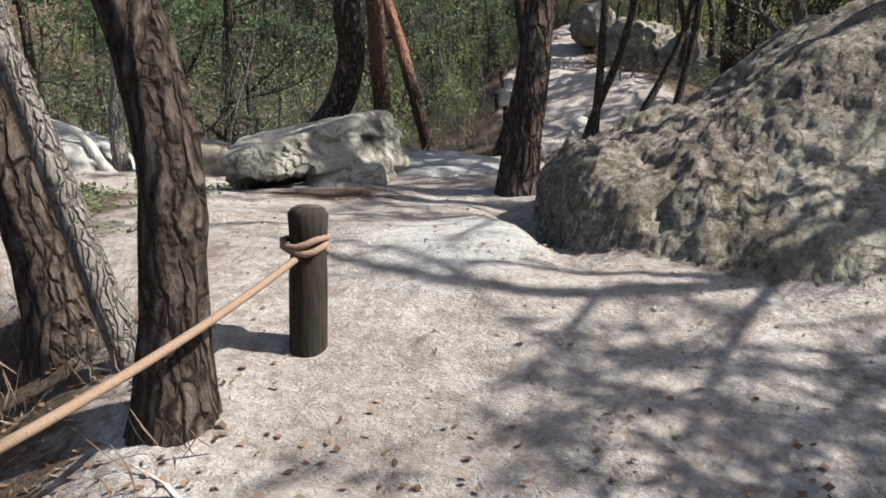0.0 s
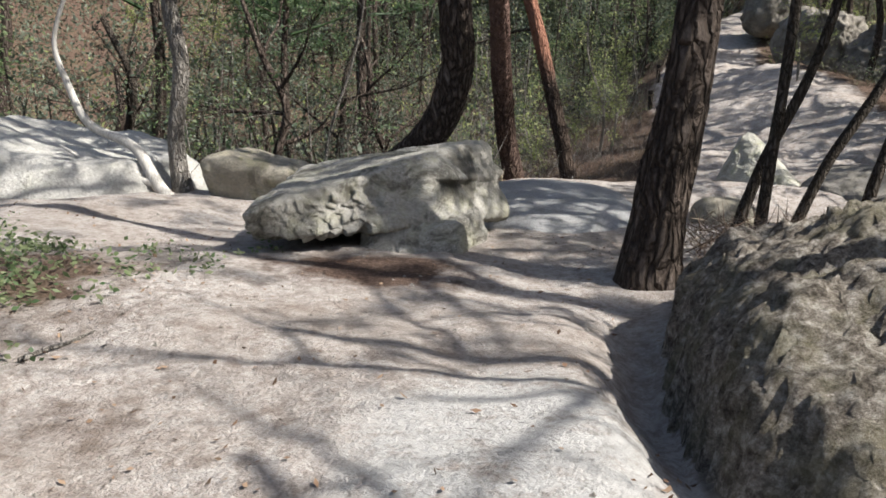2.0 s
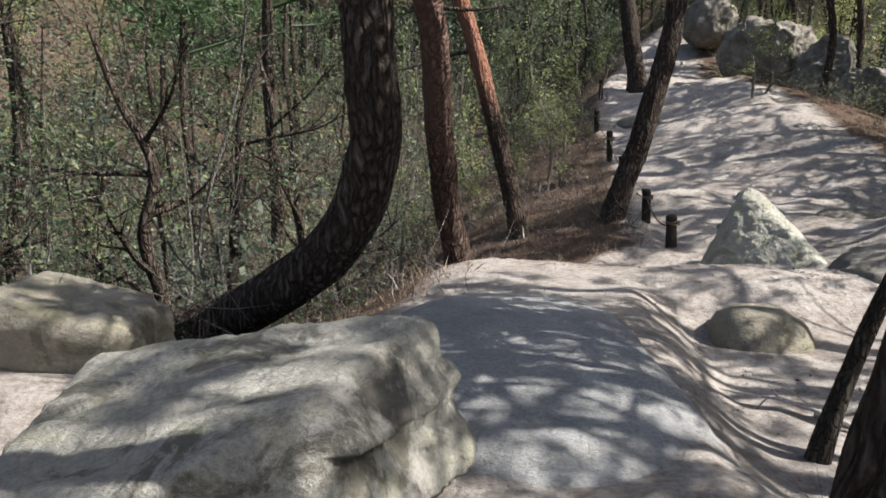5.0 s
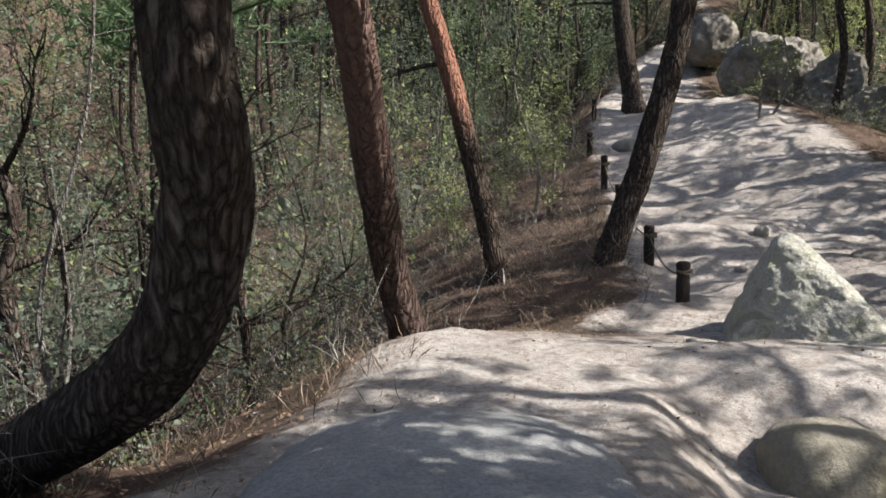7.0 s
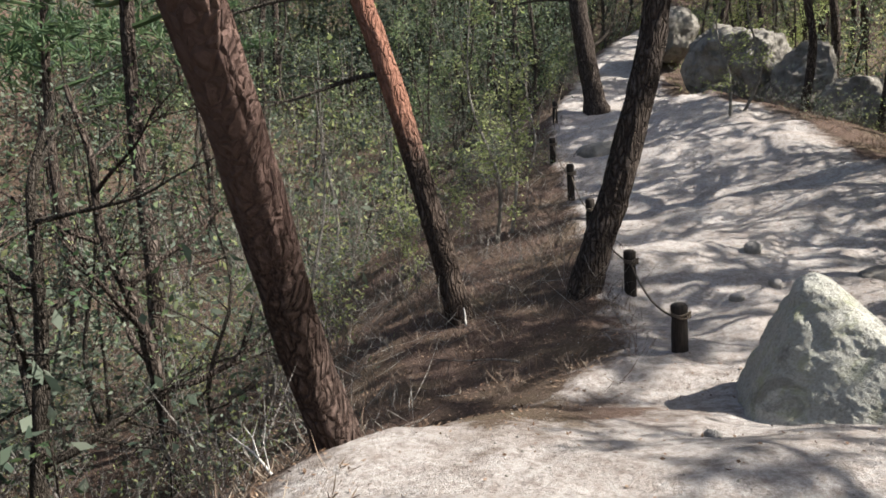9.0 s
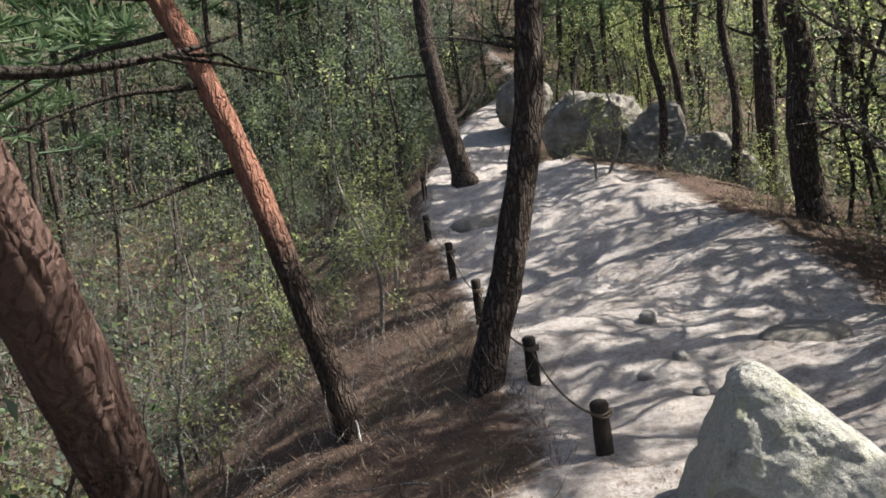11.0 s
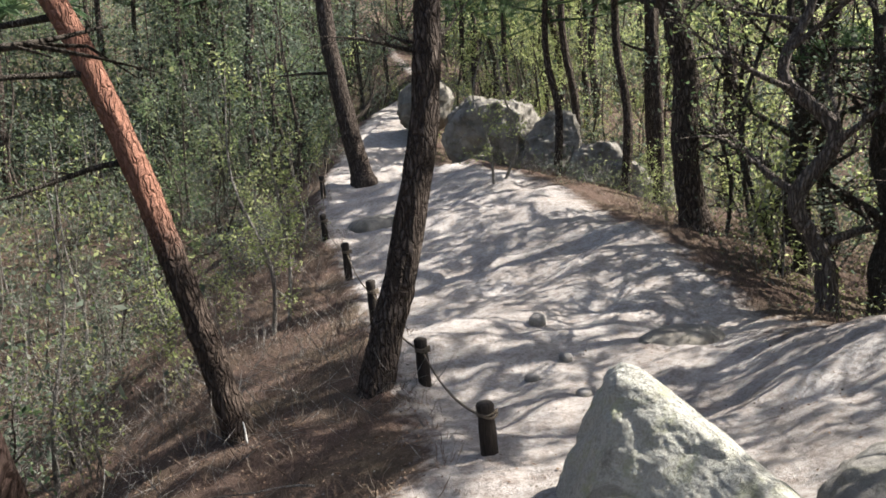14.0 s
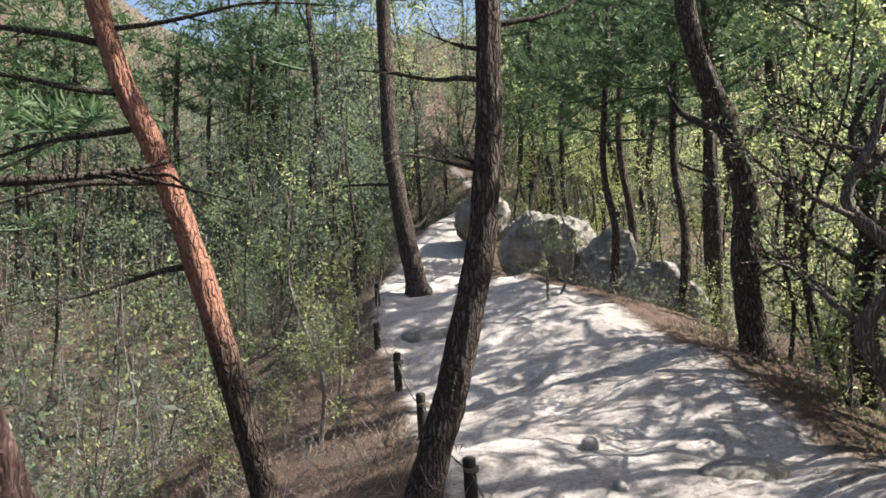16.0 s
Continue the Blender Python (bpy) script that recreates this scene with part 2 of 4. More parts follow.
def knots(v, rows):
    """Smooth line through (place, value) rows."""
    xs, ys = np.array([r[0] for r in rows], float), np.array([r[1] for r in rows], float)
    g = np.gradient(ys, xs)
    i = np.clip(np.searchsorted(xs, v) - 1, 0, len(xs) - 2)
    h = xs[i + 1] - xs[i]
    t = np.clip((v - xs[i]) / h, 0, 1)
    return (2*t**3 - 3*t**2 + 1) * ys[i] + (t**3 - 2*t**2 + t) * h * g[i] + (3*t**2 - 2*t**3) * ys[i + 1] + (t**3 - t**2) * h * g[i + 1]


CREST = [(-60, -16), (-20, -6), (-10, -2.6), (-3, -0.62), (0, 0.04), (1.3, 0.28), (2.7, 0.6), (3.6, 0.82), (4.3, 0.88), (6, 0.86), (7.3, 0.82), (8.2, 0.8),
         (9, 0.84), (10.1, 0.83), (11, 0.8), (12, 0.72), (13, 0.5), (14, 0.42), (15, 0.4), (16, 0.38), (18, 0.6), (20, 0.88), (23, 1.25), (26, 1.75), (30, 2.4),
         (34, 3.1), (38, 4.5), (43, 6.2), (50, 8.4), (60, 12), (120, 40)]
LEFT = [(-20, -2.0), (1, -0.75), (2.7, -0.8), (3.3, -1.05), (3.9, -2.5), (4.6, -4.2), (8.0, -4.3), (8.7, -2.7), (9.3, -1.35), (9.9, -0.95), (10.8, -0.8), (12.2, -0.6), (13.2, 0.2), (14.0, 0.95), (14.6, 1.3),
        (17, 1.5), (23, 1.7), (30, 1.85), (36, 3.3), (41, 5.6), (44, 7.6), (50, 8.0), (120, 8.0)]
RIGHT = [(-20, 4.0), (6, 4.0), (12, 5.5), (16, 5.8), (20, 6.0), (26, 6.4), (30, 5.6), (36, 5.6), (41, 7.0), (44, 7.8), (50, 8.0), (120, 8.0)]


def bump(x, y, cx, cy, rx, ry, turn=0.0):
    c, s = math.cos(radians(turn)), math.sin(radians(turn))
    u, v = ((x - cx) * c + (y - cy) * s) / rx, ((y - cy) * c - (x - cx) * s) / ry
    return np.exp(-(u * u + v * v))


def bank_foot_y(x):
    return knots(x, [(0.3, 3.95), (0.6, 3.82), (0.9, 3.64), (1.25, 3.4), (1.7, 3.2), (2.4, 3.05), (3.4, 3.1), (6, 3.6)])


def bank_foot_x(y):
    return knots(y, [(2.5, 0.66), (3.8, 0.6), (4.3, 0.58), (5.0, 0.54), (5.6, 0.6), (6.2, 0.85), (7, 1.2)])


def bank_mask(x, y):
    """The raised shelf of weathered rock beside the path."""
    return smooth(0.0, 0.24, y - bank_foot_y(x)) * smooth(0.0, 0.18, x - bank_foot_x(y)) * (1 - smooth(5.6, 6.5, y + 0.0 * x)) * (1 - smooth(3.8, 5.5, x))


def ground_height(x, y):
    x, y = np.asarray(x, float), np.asarray(y, float)
    z = knots(y, CREST)
    dl, dr = np.maximum(0, knots(y, LEFT) - x), np.maximum(0, x - knots(y, RIGHT))
    z = z - 0.66 * (np.sqrt(dl * dl + 0.16) - 0.4) + 0.0225 * np.minimum(dl, 45) ** 2 * smooth(0, 9, dl)
    z = z + 0.36 * np.minimum(dl, 2.4) * smooth(13, 14.5, y) * (1 - smooth(24, 30, y))
    z = z - 0.36 * (np.sqrt(dr * dr + 0.6) - 0.77) + 0.0185 * np.minimum(dr, 45) ** 2
    z = z - 0.36 * smooth(0.5, 1.1, x) * smooth(7.0, 8.2, y) * (1 - smooth(10.0, 11.7, y)) + 0.03 * bump(x, y, 1.9, 11.7, 0.8, 0.8)
    crust = bank_mask(x, y)
    z = z + crust * (0.05 + 0.06 * np.clip(x - 0.8, 0, 1.5))
    z = z + 0.65 * bump(x, y, 5.2, 14.0, 1.6, 2.2) + 0.2 * np.clip(x - 3.3, -2.4, 2.4) * smooth(17, 21, y) * (1 - smooth(29, 33, y)) + 0.75 * bump(x, y, -3.1, 10.25, 0.9, 0.75) - 0.12 * bump(x, y, 2.6, 21.5, 2.4, 1.2)
    z = z + 0.08 * bump(x, y, 0.15, 4.05, 0.55, 0.9) - 0.2 * bump(x, y, 0.53, 4.6, 0.14, 0.75, 6)
    trod = smooth(12.5, 14.5, y) * (1 - smooth(34, 40, y)) * (1 - smooth(0, 1.5, dl)) * (1 - smooth(0, 2, dr))
    z = z + trod * (0.2 * (value_noise(x * 0.8, y * 1.2, 81) - 0.5) + 0.1 * (value_noise(x * 2.2, y * 3.0, 82) - 0.5) + 0.05 * (value_noise(x * 6, y * 7, 83) - 0.5))
    near = 1 - smooth(6, 16, dl) * 0.4
    z = z + near * (0.16 * (value_noise(x * 0.55, y * 0.55, 3) - 0.5) + 0.07 * (value_noise(x * 1.7, y * 1.7, 5) - 0.5) + 0.028 * (value_noise(x * 5, y * 5, 7) - 0.5))
    z = z + (0.014 + 0.05 * crust) * (value_noise(x * 13, y * 13, 9) - 0.5)
    return z


def ground_at(x, y):
    return float(ground_height(np.array([x]), np.array([y]))[0])


def mesh_from(name, verts, faces, material, flat=False):
    me = bpy.data.meshes.new(name)
    me.from_pydata(verts, [], faces)
    me.materials.append(material)
    if not flat:
        me.polygons.foreach_set("use_smooth", [True] * len(me.polygons))
    me.update()
    return me


def hang(name, mesh, parent, label=""):
    ob = new(name, mesh)
    ob.parent = parent
    return tagged(ob, label)


def empty(name, x, y, z, turn=0.0):
    ob = new(name)
    ob.empty_display_size = 0.1
    ob.matrix_world = pose(x, y, z, 0, 0, turn)
    return ob


class Shape:
    """Collects tubes and leaves for one mesh."""

    def __init__(self):
        self.v, self.f = [], []

    def tube(self, points, radii, sides=8, rough=0.0, rng=RNG, close=True, flute=0.0):
        """A round limb along the points; rough lumps it, flute furrows it."""
        pts = [Vector(p) for p in points]
        start = len(self.v)
        side = None
        seed = rng.random() * 50
        for i, p in enumerate(pts):
            way = (pts[min(i + 1, len(pts) - 1)] - pts[max(i - 1, 0)]).normalized()
            if side is None:
                side = way.orthogonal().normalized()
            side = (side - way * side.dot(way)).normalized()
            other = way.cross(side)
            for j in range(sides):
                a = 2 * math.pi * j / sides
                r = radii[i]
                if rough:
                    r *= 1 + rough * (noise.noise((math.cos(a) * 1.3 + seed, math.sin(a) * 1.3, p.z * 2.2)) + 0.6 * noise.noise((math.cos(a) * 5 + seed, math.sin(a) * 5, p.z * 3.5)))
                if flute:
                    r *= 1 + flute * abs(noise.noise((math.cos(a) * 6 + 1.5 * noise.noise((p.z * 3, a * 2, seed)), math.sin(a) * 6 + seed, p.z * 1.6)))
                self.v.append(p + (side * math.cos(a) + other * math.sin(a)) * r)
        for i in range(len(pts) - 1):
            for j in range(sides):
                a, b = start + i * sides + j, start + i * sides + (j + 1) % sides
                self.f.append((a, b, b + sides, a + sides))
        if close:
            self.f.append(tuple(start + (len(pts) - 1) * sides + j for j in range(sides)))
            self.f.append(tuple(start + j for j in reversed(range(sides))))
        return self

    def leaf(self, p, way, up, length, width):
        way = way.normalized()
        side = way.cross(up)
        if side.length < 1e-4:
            side = way.orthogonal()
        side = side.normalized() * width / 2
        s = len(self.v)
        mid = p + way * length * 0.5 + up * length * 0.06
        self.v += [p, mid + side, p + way * length, mid - side]
        self.f.append((s, s + 1, s + 2, s + 3))

    def mesh(self, name, material, flat=False):
        return mesh_from(name, self.v, self.f, material, flat)


def path_line(points, steps):
    """Smooth line through the points (Catmull-Rom)."""
    pts = [Vector(p) for p in points]
    pts = [pts[0] * 2 - pts[1]] + pts + [pts[-1] * 2 - pts[-2]]
    out = []
    n = len(pts) - 3
    for s in range(steps + 1):
        u = s / steps * n
        i = min(int(u), n - 1)
        t = u - i
        a, b, c, d = pts[i:i + 4]
        out.append(0.5 * ((2 * b) + (c - a) * t + (2 * a - 5 * b + 4 * c - d) * t * t + (3 * b - a - 3 * c + d) * t ** 3))
    return out


def rand_dir(rng, flat=0.0):
    v = Vector((rng.gauss(0, 1), rng.gauss(0, 1), rng.gauss(0, 1) * (1 - flat)))
    return v.normalized()


# ---- ground ----


def spaced(parts):
    out = []
    for a, b, step in parts:
        out += list(np.arange(a, b, step))
    return np.array(out + [parts[-1][1]])


def build_ground():
    xs = spaced([(-90, -30, 4), (-30, -10, 1.0), (-10, -4.5, 0.3), (-4.5, -1.5, 0.11), (-1.5, 5, 0.065), (5, 8, 0.14), (8, 16, 0.5), (16, 90, 4)])
    ys = spaced([(-60, -10, 3), (-10, -1, 0.4), (-1, 16, 0.07), (16, 32, 0.14), (32, 48, 0.4), (48, 130, 4)])
    gx, gy = np.meshgrid(xs, ys)
    gz = ground_height(gx, gy)
    n, m = len(xs), len(ys)
    verts = np.stack([gx.ravel(), gy.ravel(), gz.ravel()], 1)
    i = np.arange((m - 1) * n).reshape(m - 1, n)[:, :-1].ravel()
    faces = np.stack([i, i + 1, i + n + 1, i + n], 1)
    me = mesh_from("ground", verts.tolist(), faces.tolist(), M_GROUND)
    dl, dr = knots(gy, LEFT) - gx, gx - knots(gy, RIGHT)
    litter = np.maximum(smooth(-0.35, 0.9, dl), smooth(-0.9, 0.7, dr))
    litter = np.maximum(litter, 0.95 * bump(gx, gy, -0.85, 5.95, 0.6, 0.4) + 0.75 * bump(gx, gy, -2.3, 5.0, 0.9, 0.9) + 0.4 * bump(gx, gy, -1.2, 3.9, 0.6, 0.5) + 0.62 * bump(gx, gy, 0.1, 1.5, 1.5, 1.0))
    litter = np.maximum(litter, 0.9 * bump(gx, gy, 0.2, 13.2, 1.3, 0.8) + 0.3 * bump(gx, gy, -0.2, 11.8, 0.7, 0.7) + 0.8 * bump(gx, gy, 5.4, 15.6, 1.0, 0.8))
    stone = 0.9 * bump(gx, gy, 0.1, 4.0, 0.55, 0.8)
    crust = smooth(0.02, 0.3, bank_mask(gx, gy)) * (1 - 0.75 * smooth(1.2, 1.9, gx))
    for name, value in (("litter", litter), ("stone", stone), ("crust", crust)):
        me.attributes.new(name, "FLOAT", "POINT").data.foreach_set("value", np.clip(value, 0, 1).ravel())
    return tagged(new("ground", me), "sandy granite trail and leaf-littered hillside", "ground", kind="structure")


build_ground()

# ---- rocks ----


def rock(name, centre, radii, label, material, turn=0.0, seed=0, rough=0.16, cuts=(), square=2.6, tilt=(0, 0), detail=5):
    """A boulder: a squarish ball, cut by planes (normal, distance) and lumped by noise."""
    bm = bmesh.new()
    bmesh.ops.create_icosphere(bm, subdivisions=detail, radius=1)
    for v in bm.verts:
        d = v.co.normalized()
        r = (abs(d.x) ** square + abs(d.y) ** square + abs(d.z) ** square) ** (-1 / square)
        p = d * r
        for normal, reach in cuts:
            q = Vector(normal).normalized()
            over = p.dot(q) - reach
            if over > 0:
                p = p - q * over * 0.92
        s = Vector((p.x * radii[0], p.y * radii[1], p.z * radii[2]))
        w = s * 1.6 + Vector((seed * 3.7, seed, 0))
        lump = noise.fractal(w, 0.9, 2.1, 6) * rough * 0.45 + (abs(noise.noise(w * 2.3)) - 0.25) * rough * 0.35 + noise.noise(w * 9) * rough * 0.09
        v.co = s + d * lump * min(radii) * 1.6
    me = bpy.data.meshes.new(name)
    bm.to_mesh(me)
    bm.free()
    me.materials.append(material)
    me.polygons.foreach_set("use_smooth", [True] * len(me.polygons))
    ob = new(name, me)
    ob.matrix_world = pose(*centre, tilt[0], tilt[1], turn)
    return tagged(ob, label, "rock")




def block(name, low, high, label, material, seed=0, rough=0.05, square=5.0, detail=6, ledge=0.0, pitted=0.0, grain=0.0):
    """A boulder between four low and four high corners, rounded and lumped by noise; ledge breaks its sides into layers."""
    bm = bmesh.new()
    bmesh.ops.create_icosphere(bm, subdivisions=detail, radius=1)
    low, high = [Vector(c) for c in low], [Vector(c) for c in high]
    mid = sum(low + high, Vector()) / 8
    for v in bm.verts:
        d = v.co.normalized()
        p = d * (abs(d.x) ** square + abs(d.y) ** square + abs(d.z) ** square) ** (-1 / square)
        a, b, c = p.x * 0.5 + 0.5, p.y * 0.5 + 0.5, p.z * 0.5 + 0.5
        lo = low[0].lerp(low[1], a).lerp(low[3].lerp(low[2], a), b)
        hi = high[0].lerp(high[1], a).lerp(high[3].lerp(high[2], a), b)
        s = lo.lerp(hi, c)
        w = s * 1.7 + Vector((seed * 3.7, seed, 0))
        cell = noise.voronoi(w * 1.25 + noise.noise_vector(w * 2.0) * 0.25)[0]
        pits = noise.noise(w * 5.5)
        lump = noise.fractal(w, 0.9, 2.1, 5) * rough * 0.6 + (min(cell[1] - cell[0], 0.35) - 0.2) * rough * 1.3 + min(0, pits + 0.1) * rough * 0.5 + noise.noise(w * 14) * rough * 0.12
        out = d.copy()
        if grain:
            lump += grain * (0.45 * noise.noise(w * 7) + 0.8 * noise.noise(w * 15) + 0.7 * noise.noise(w * 31))
        if pitted:
            face = smooth(-0.15, -0.5, float(d.y)) * smooth(0.5, 0.0, float(p.x)) * smooth(0.95, 0.5, float(p.z)) * smooth(-1.0, -0.85, float(p.x))
            hole = noise.noise(w * 2.4) + 0.5 * noise.noise(w * 6.0)
            lump += pitted * face * (min(0.0, hole + 0.05) * 1.4 + 0.35 * abs(noise.noise(w * 9)) + 0.12 * noise.noise(w * 22))
        if ledge:
            step = noise.noise((w.x * 0.6, w.y * 0.6, s.z * 9 + w.x * 0.8))
            lump += ledge * (1 - abs(d.z)) * (1 if step > 0.05 else -1) * min(1, abs(step) * 6) * smooth(0.75, 0.1, float(d.z)) * (0.5 + noise.noise(w * 3))
        v.co = s + out * lump - mid
    me = bpy.data.meshes.new(name)
    bm.to_mesh(me)
    bm.free()
    me.materials.append(material)
    me.polygons.foreach_set("use_smooth", [True] * len(me.polygons))
    ob = new(name, me)
    ob.location = mid
    return tagged(ob, label, "rock")


# The split boulder beside the path, and the block that props it.
block("boulder", [(-1.6, 6.0, 0.95), (-0.55, 6.58, 0.99), (-0.3, 7.45, 0.93), (-2.0, 7.75, 0.7)], [(-1.62, 5.88, 1.1), (-0.72, 6.85, 1.43), (-0.5, 7.6, 1.48), (-1.95, 7.65, 1.22)],
      "lichen-spotted granite boulder split along a ledge, resting on a block", M_GRANITE, 2, 0.034, 12.0, 7, 0.05, 0.15, 0.009)
block("boulder", [(-1.2, 6.3, 0.65), (-0.42, 6.36, 0.65), (-0.38, 7.2, 0.65), (-1.2, 7.2, 0.65)], [(-1.1, 6.42, 0.99), (-0.47, 6.45, 1.06), (-0.46, 7.1, 1.1), (-1.1, 7.1, 1.05)],
      "low granite block under the split boulder", M_GRANITE, 7, 0.04, 6.0, 6, 0.03, 0.0, 0.012)
# The pointed boulder beside the lower posts.
block("boulder", [(1.42, 12.85, 0.2), (2.6, 11.6, 0.2), (3.1, 12.6, 0.1), (1.6, 14.05, 0.1)], [(2.0, 13.32, 1.3), (2.62, 12.1, 0.62), (2.78, 12.4, 0.6), (2.08, 13.56, 1.46)],
      "pointed pale granite boulder spotted with lichen on the trail", M_EGG, 4, 0.035, 6.5, 7, 0.0, 0.0, 0.007)
# The smooth slab that the path climbs over, then the bank of weathered rock.
rock("rock_slab", (-0.2, 8.85, 0.56), (0.98, 1.72, 0.43), "smooth blue-grey granite slab bulging from the path", M_SLAB, 6, 52, 0.05, [((1, 0.1, 0.25), 0.86)], 2.5, (0, 0), 6)


def bank_surface(x, y):
    """Height of the weathered bank: a crumbling edge on the path's side, swelling into a dome."""
    left, front = x - bank_foot_x(y), y - bank_foot_y(x)
    top = knots(x, [(0.4, 1.27), (0.8, 1.3), (1.1, 1.36), (1.4, 1.48), (1.75, 1.72), (2.1, 1.92), (2.7, 2.0), (3.4, 1.85), (4.2, 1.5), (5.0, 1.1)])
    reach = knots(x, [(0.5, 0.75), (1.0, 0.95), (1.5, 1.3), (2.2, 1.6), (5, 1.8)])
    base = ground_height(x, y) - 0.06
    f = np.clip(front / reach, 0, 1)
    swell = 0.55 * np.sin(f * math.pi / 2) + 0.45 * smooth(0, 1, f)
    swell = swell * (1 - 0.8 * smooth(5.3, 6.5, y)) * (1 - smooth(3.6, 5.0, x))
    step = smooth(0.0, 0.1, left) * 0.55 + smooth(0.05, 0.3, left) * 0.45
    lump = (value_noise(x * 2.6, y * 2.6, 91) - 0.5) * 0.16 + (value_noise(x * 7, y * 7, 92) - 0.5) * 0.05
    grit = (value_noise(x * 19, y * 19, 93) - 0.5) * 0.028 + (value_noise(x * 41, y * 41, 94) - 0.5) * 0.035
    hollow = smooth(0.1, 0.32, left) * smooth(0.62, 0.42, left) * smooth(0.1, 0.25, front)
    edge = np.clip(swell * step * 4, 0, 1)
    return base + (top - base) * swell * step + edge * (lump + grit * (1.5 - smooth(1.2, 2.0, x))) - 0.03 * hollow


def build_bank():
    xs, ys = np.arange(0.36, 5.0, 0.022), np.arange(2.9, 6.7, 0.022)
    gx, gy = np.meshgrid(xs, ys)
    gz = bank_surface(gx, gy)
    # Crumbs push out of the steep sides.
    sx, sy = np.gradient(gz, 0.022, axis=1), np.gradient(gz, 0.022, axis=0)
    steep = np.clip(np.hypot(sx, sy) / 1.2, 0, 1.4)
    push = steep * ((value_noise(gx * 6 + gz * 9, gy * 9 + gz * 11, 95) - 0.45) * 0.022 + (value_noise(gx * 15 + gz * 23, gy * 23 + gz * 19, 96) - 0.5) * 0.018 + (value_noise(gx * 31 + gz * 37, gy * 37 + gz * 31, 97) - 0.5) * 0.03)
    slope = np.hypot(sx, sy) + 1e-6
    px, py = gx - sx / slope * push, gy - sy / slope * push
    n, m = len(xs), len(ys)
    verts = np.stack([px.ravel(), py.ravel(), gz.ravel()], 1)
    i = np.arange((m - 1) * n).reshape(m - 1, n)[:, :-1].ravel()
    me = mesh_from("earth_bank", verts.tolist(), np.stack([i, i + 1, i + n + 1, i + n], 1).tolist(), M_CRUMB)
    sand = smooth(0.9, 1.7, gx + (value_noise(gx * 3, gy * 3, 98) - 0.5) * 0.8) * smooth(1.75, 1.0, gz)
    me.attributes.new("sand", "FLOAT", "POINT").data.foreach_set("value", np.clip(sand, 0, 1).ravel())
    tagged(new("earth_bank", me), "crumbling bank of weathered granite swelling above the path", "bank")


build_bank()
# The pale hump and the mossy boulder of the clearing.
rock("boulder", (-5.0, 8.7, 0.7), (1.6, 1.3, 0.72), "pale rounded granite hump", M_PALE, -10, 12, 0.12, [((0.4, 0, 1), 0.8)], 2.1)
block("boulder", [(-3.05, 8.45, 0.5), (-2.2, 8.5, 0.5), (-2.2, 9.2, 0.4), (-3.1, 9.3, 0.4)], [(-3.2, 8.15, 1.22), (-2.2, 8.3, 1.1), (-2.3, 9.1, 1.06), (-3.1, 9.1, 1.24)],
      "flat-topped mossy granite boulder with an undercut face", M_MOSSY, 15, 0.05, 5.0, 6)
rock("boulder", (1.5, 10.5, 0.45), (0.36, 0.36, 0.34), "round brown boulder beside the slab", M_MOSSY, 0, 18, 0.15)
# Boulders at the right of the lower trail, with shade put into the rock colour.
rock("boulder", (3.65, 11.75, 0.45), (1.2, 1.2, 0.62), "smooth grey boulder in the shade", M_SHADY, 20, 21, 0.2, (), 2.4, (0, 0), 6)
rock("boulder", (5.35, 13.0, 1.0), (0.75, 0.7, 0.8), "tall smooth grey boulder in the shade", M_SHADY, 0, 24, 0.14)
# Dark rock stands in for the shade of a hollow in the trail.
rock("boulder", (4.45, 16.9, 0.5), (0.55, 0.4, 0.2), "low boulder sunk in the trail, dark for a shaded hollow", M_BANK, 30, 27, 0.2)
# The outcrop up the hill.
rock("boulder", (7.0, 31.4, 3.6), (1.55, 1.2, 1.25), "large cracked boulder of the outcrop", M_BANK, 25, 31, 0.2, [((-0.8, -0.6, 0.2), 0.7), ((0.6, -0.7, 0.3), 0.75), ((0.5, 0, 1), 0.75)], 2.8, (12, -18), 6)
rock("boulder", (8.3, 30.0, 2.9), (1.0, 0.9, 1.15), "dark wedged boulder of the outcrop", M_BANK, -30, 33, 0.2, [((-0.3, -1, 0.3), 0.7), ((0.8, 0, 0.6), 0.6)], 2.8, (-8, 22), 6)
rock("boulder", (9.2, 28.4, 2.1), (1.25, 0.9, 0.95), "slanting boulder of the outcrop above the trail", M_BANK, -25, 34, 0.2, [((-0.5, -1, 0.2), 0.7), ((0.7, 0, 0.8), 0.6)], 2.8, (5, 20), 6)
rock("boulder", (10.0, 27.0, 1.3), (1.2, 0.8, 0.7), "lower boulder of the outcrop", M_BANK, 10, 37, 0.2, [((0.5, -0.5, 0.8), 0.7)], 2.6, (0, 14))
rock("boulder", (5.9, 36.4, 5.0), (0.95, 0.9, 0.9), "boulder at the foot of the upper trail", M_BANK, 10, 41, 0.2)
rock("boulder", (2.6, 26.6, 1.35), (0.8, 0.6, 0.42), "low dark boulder on the trail's edge", M_BANK, 10, 44, 0.2)

# ---- trees ----


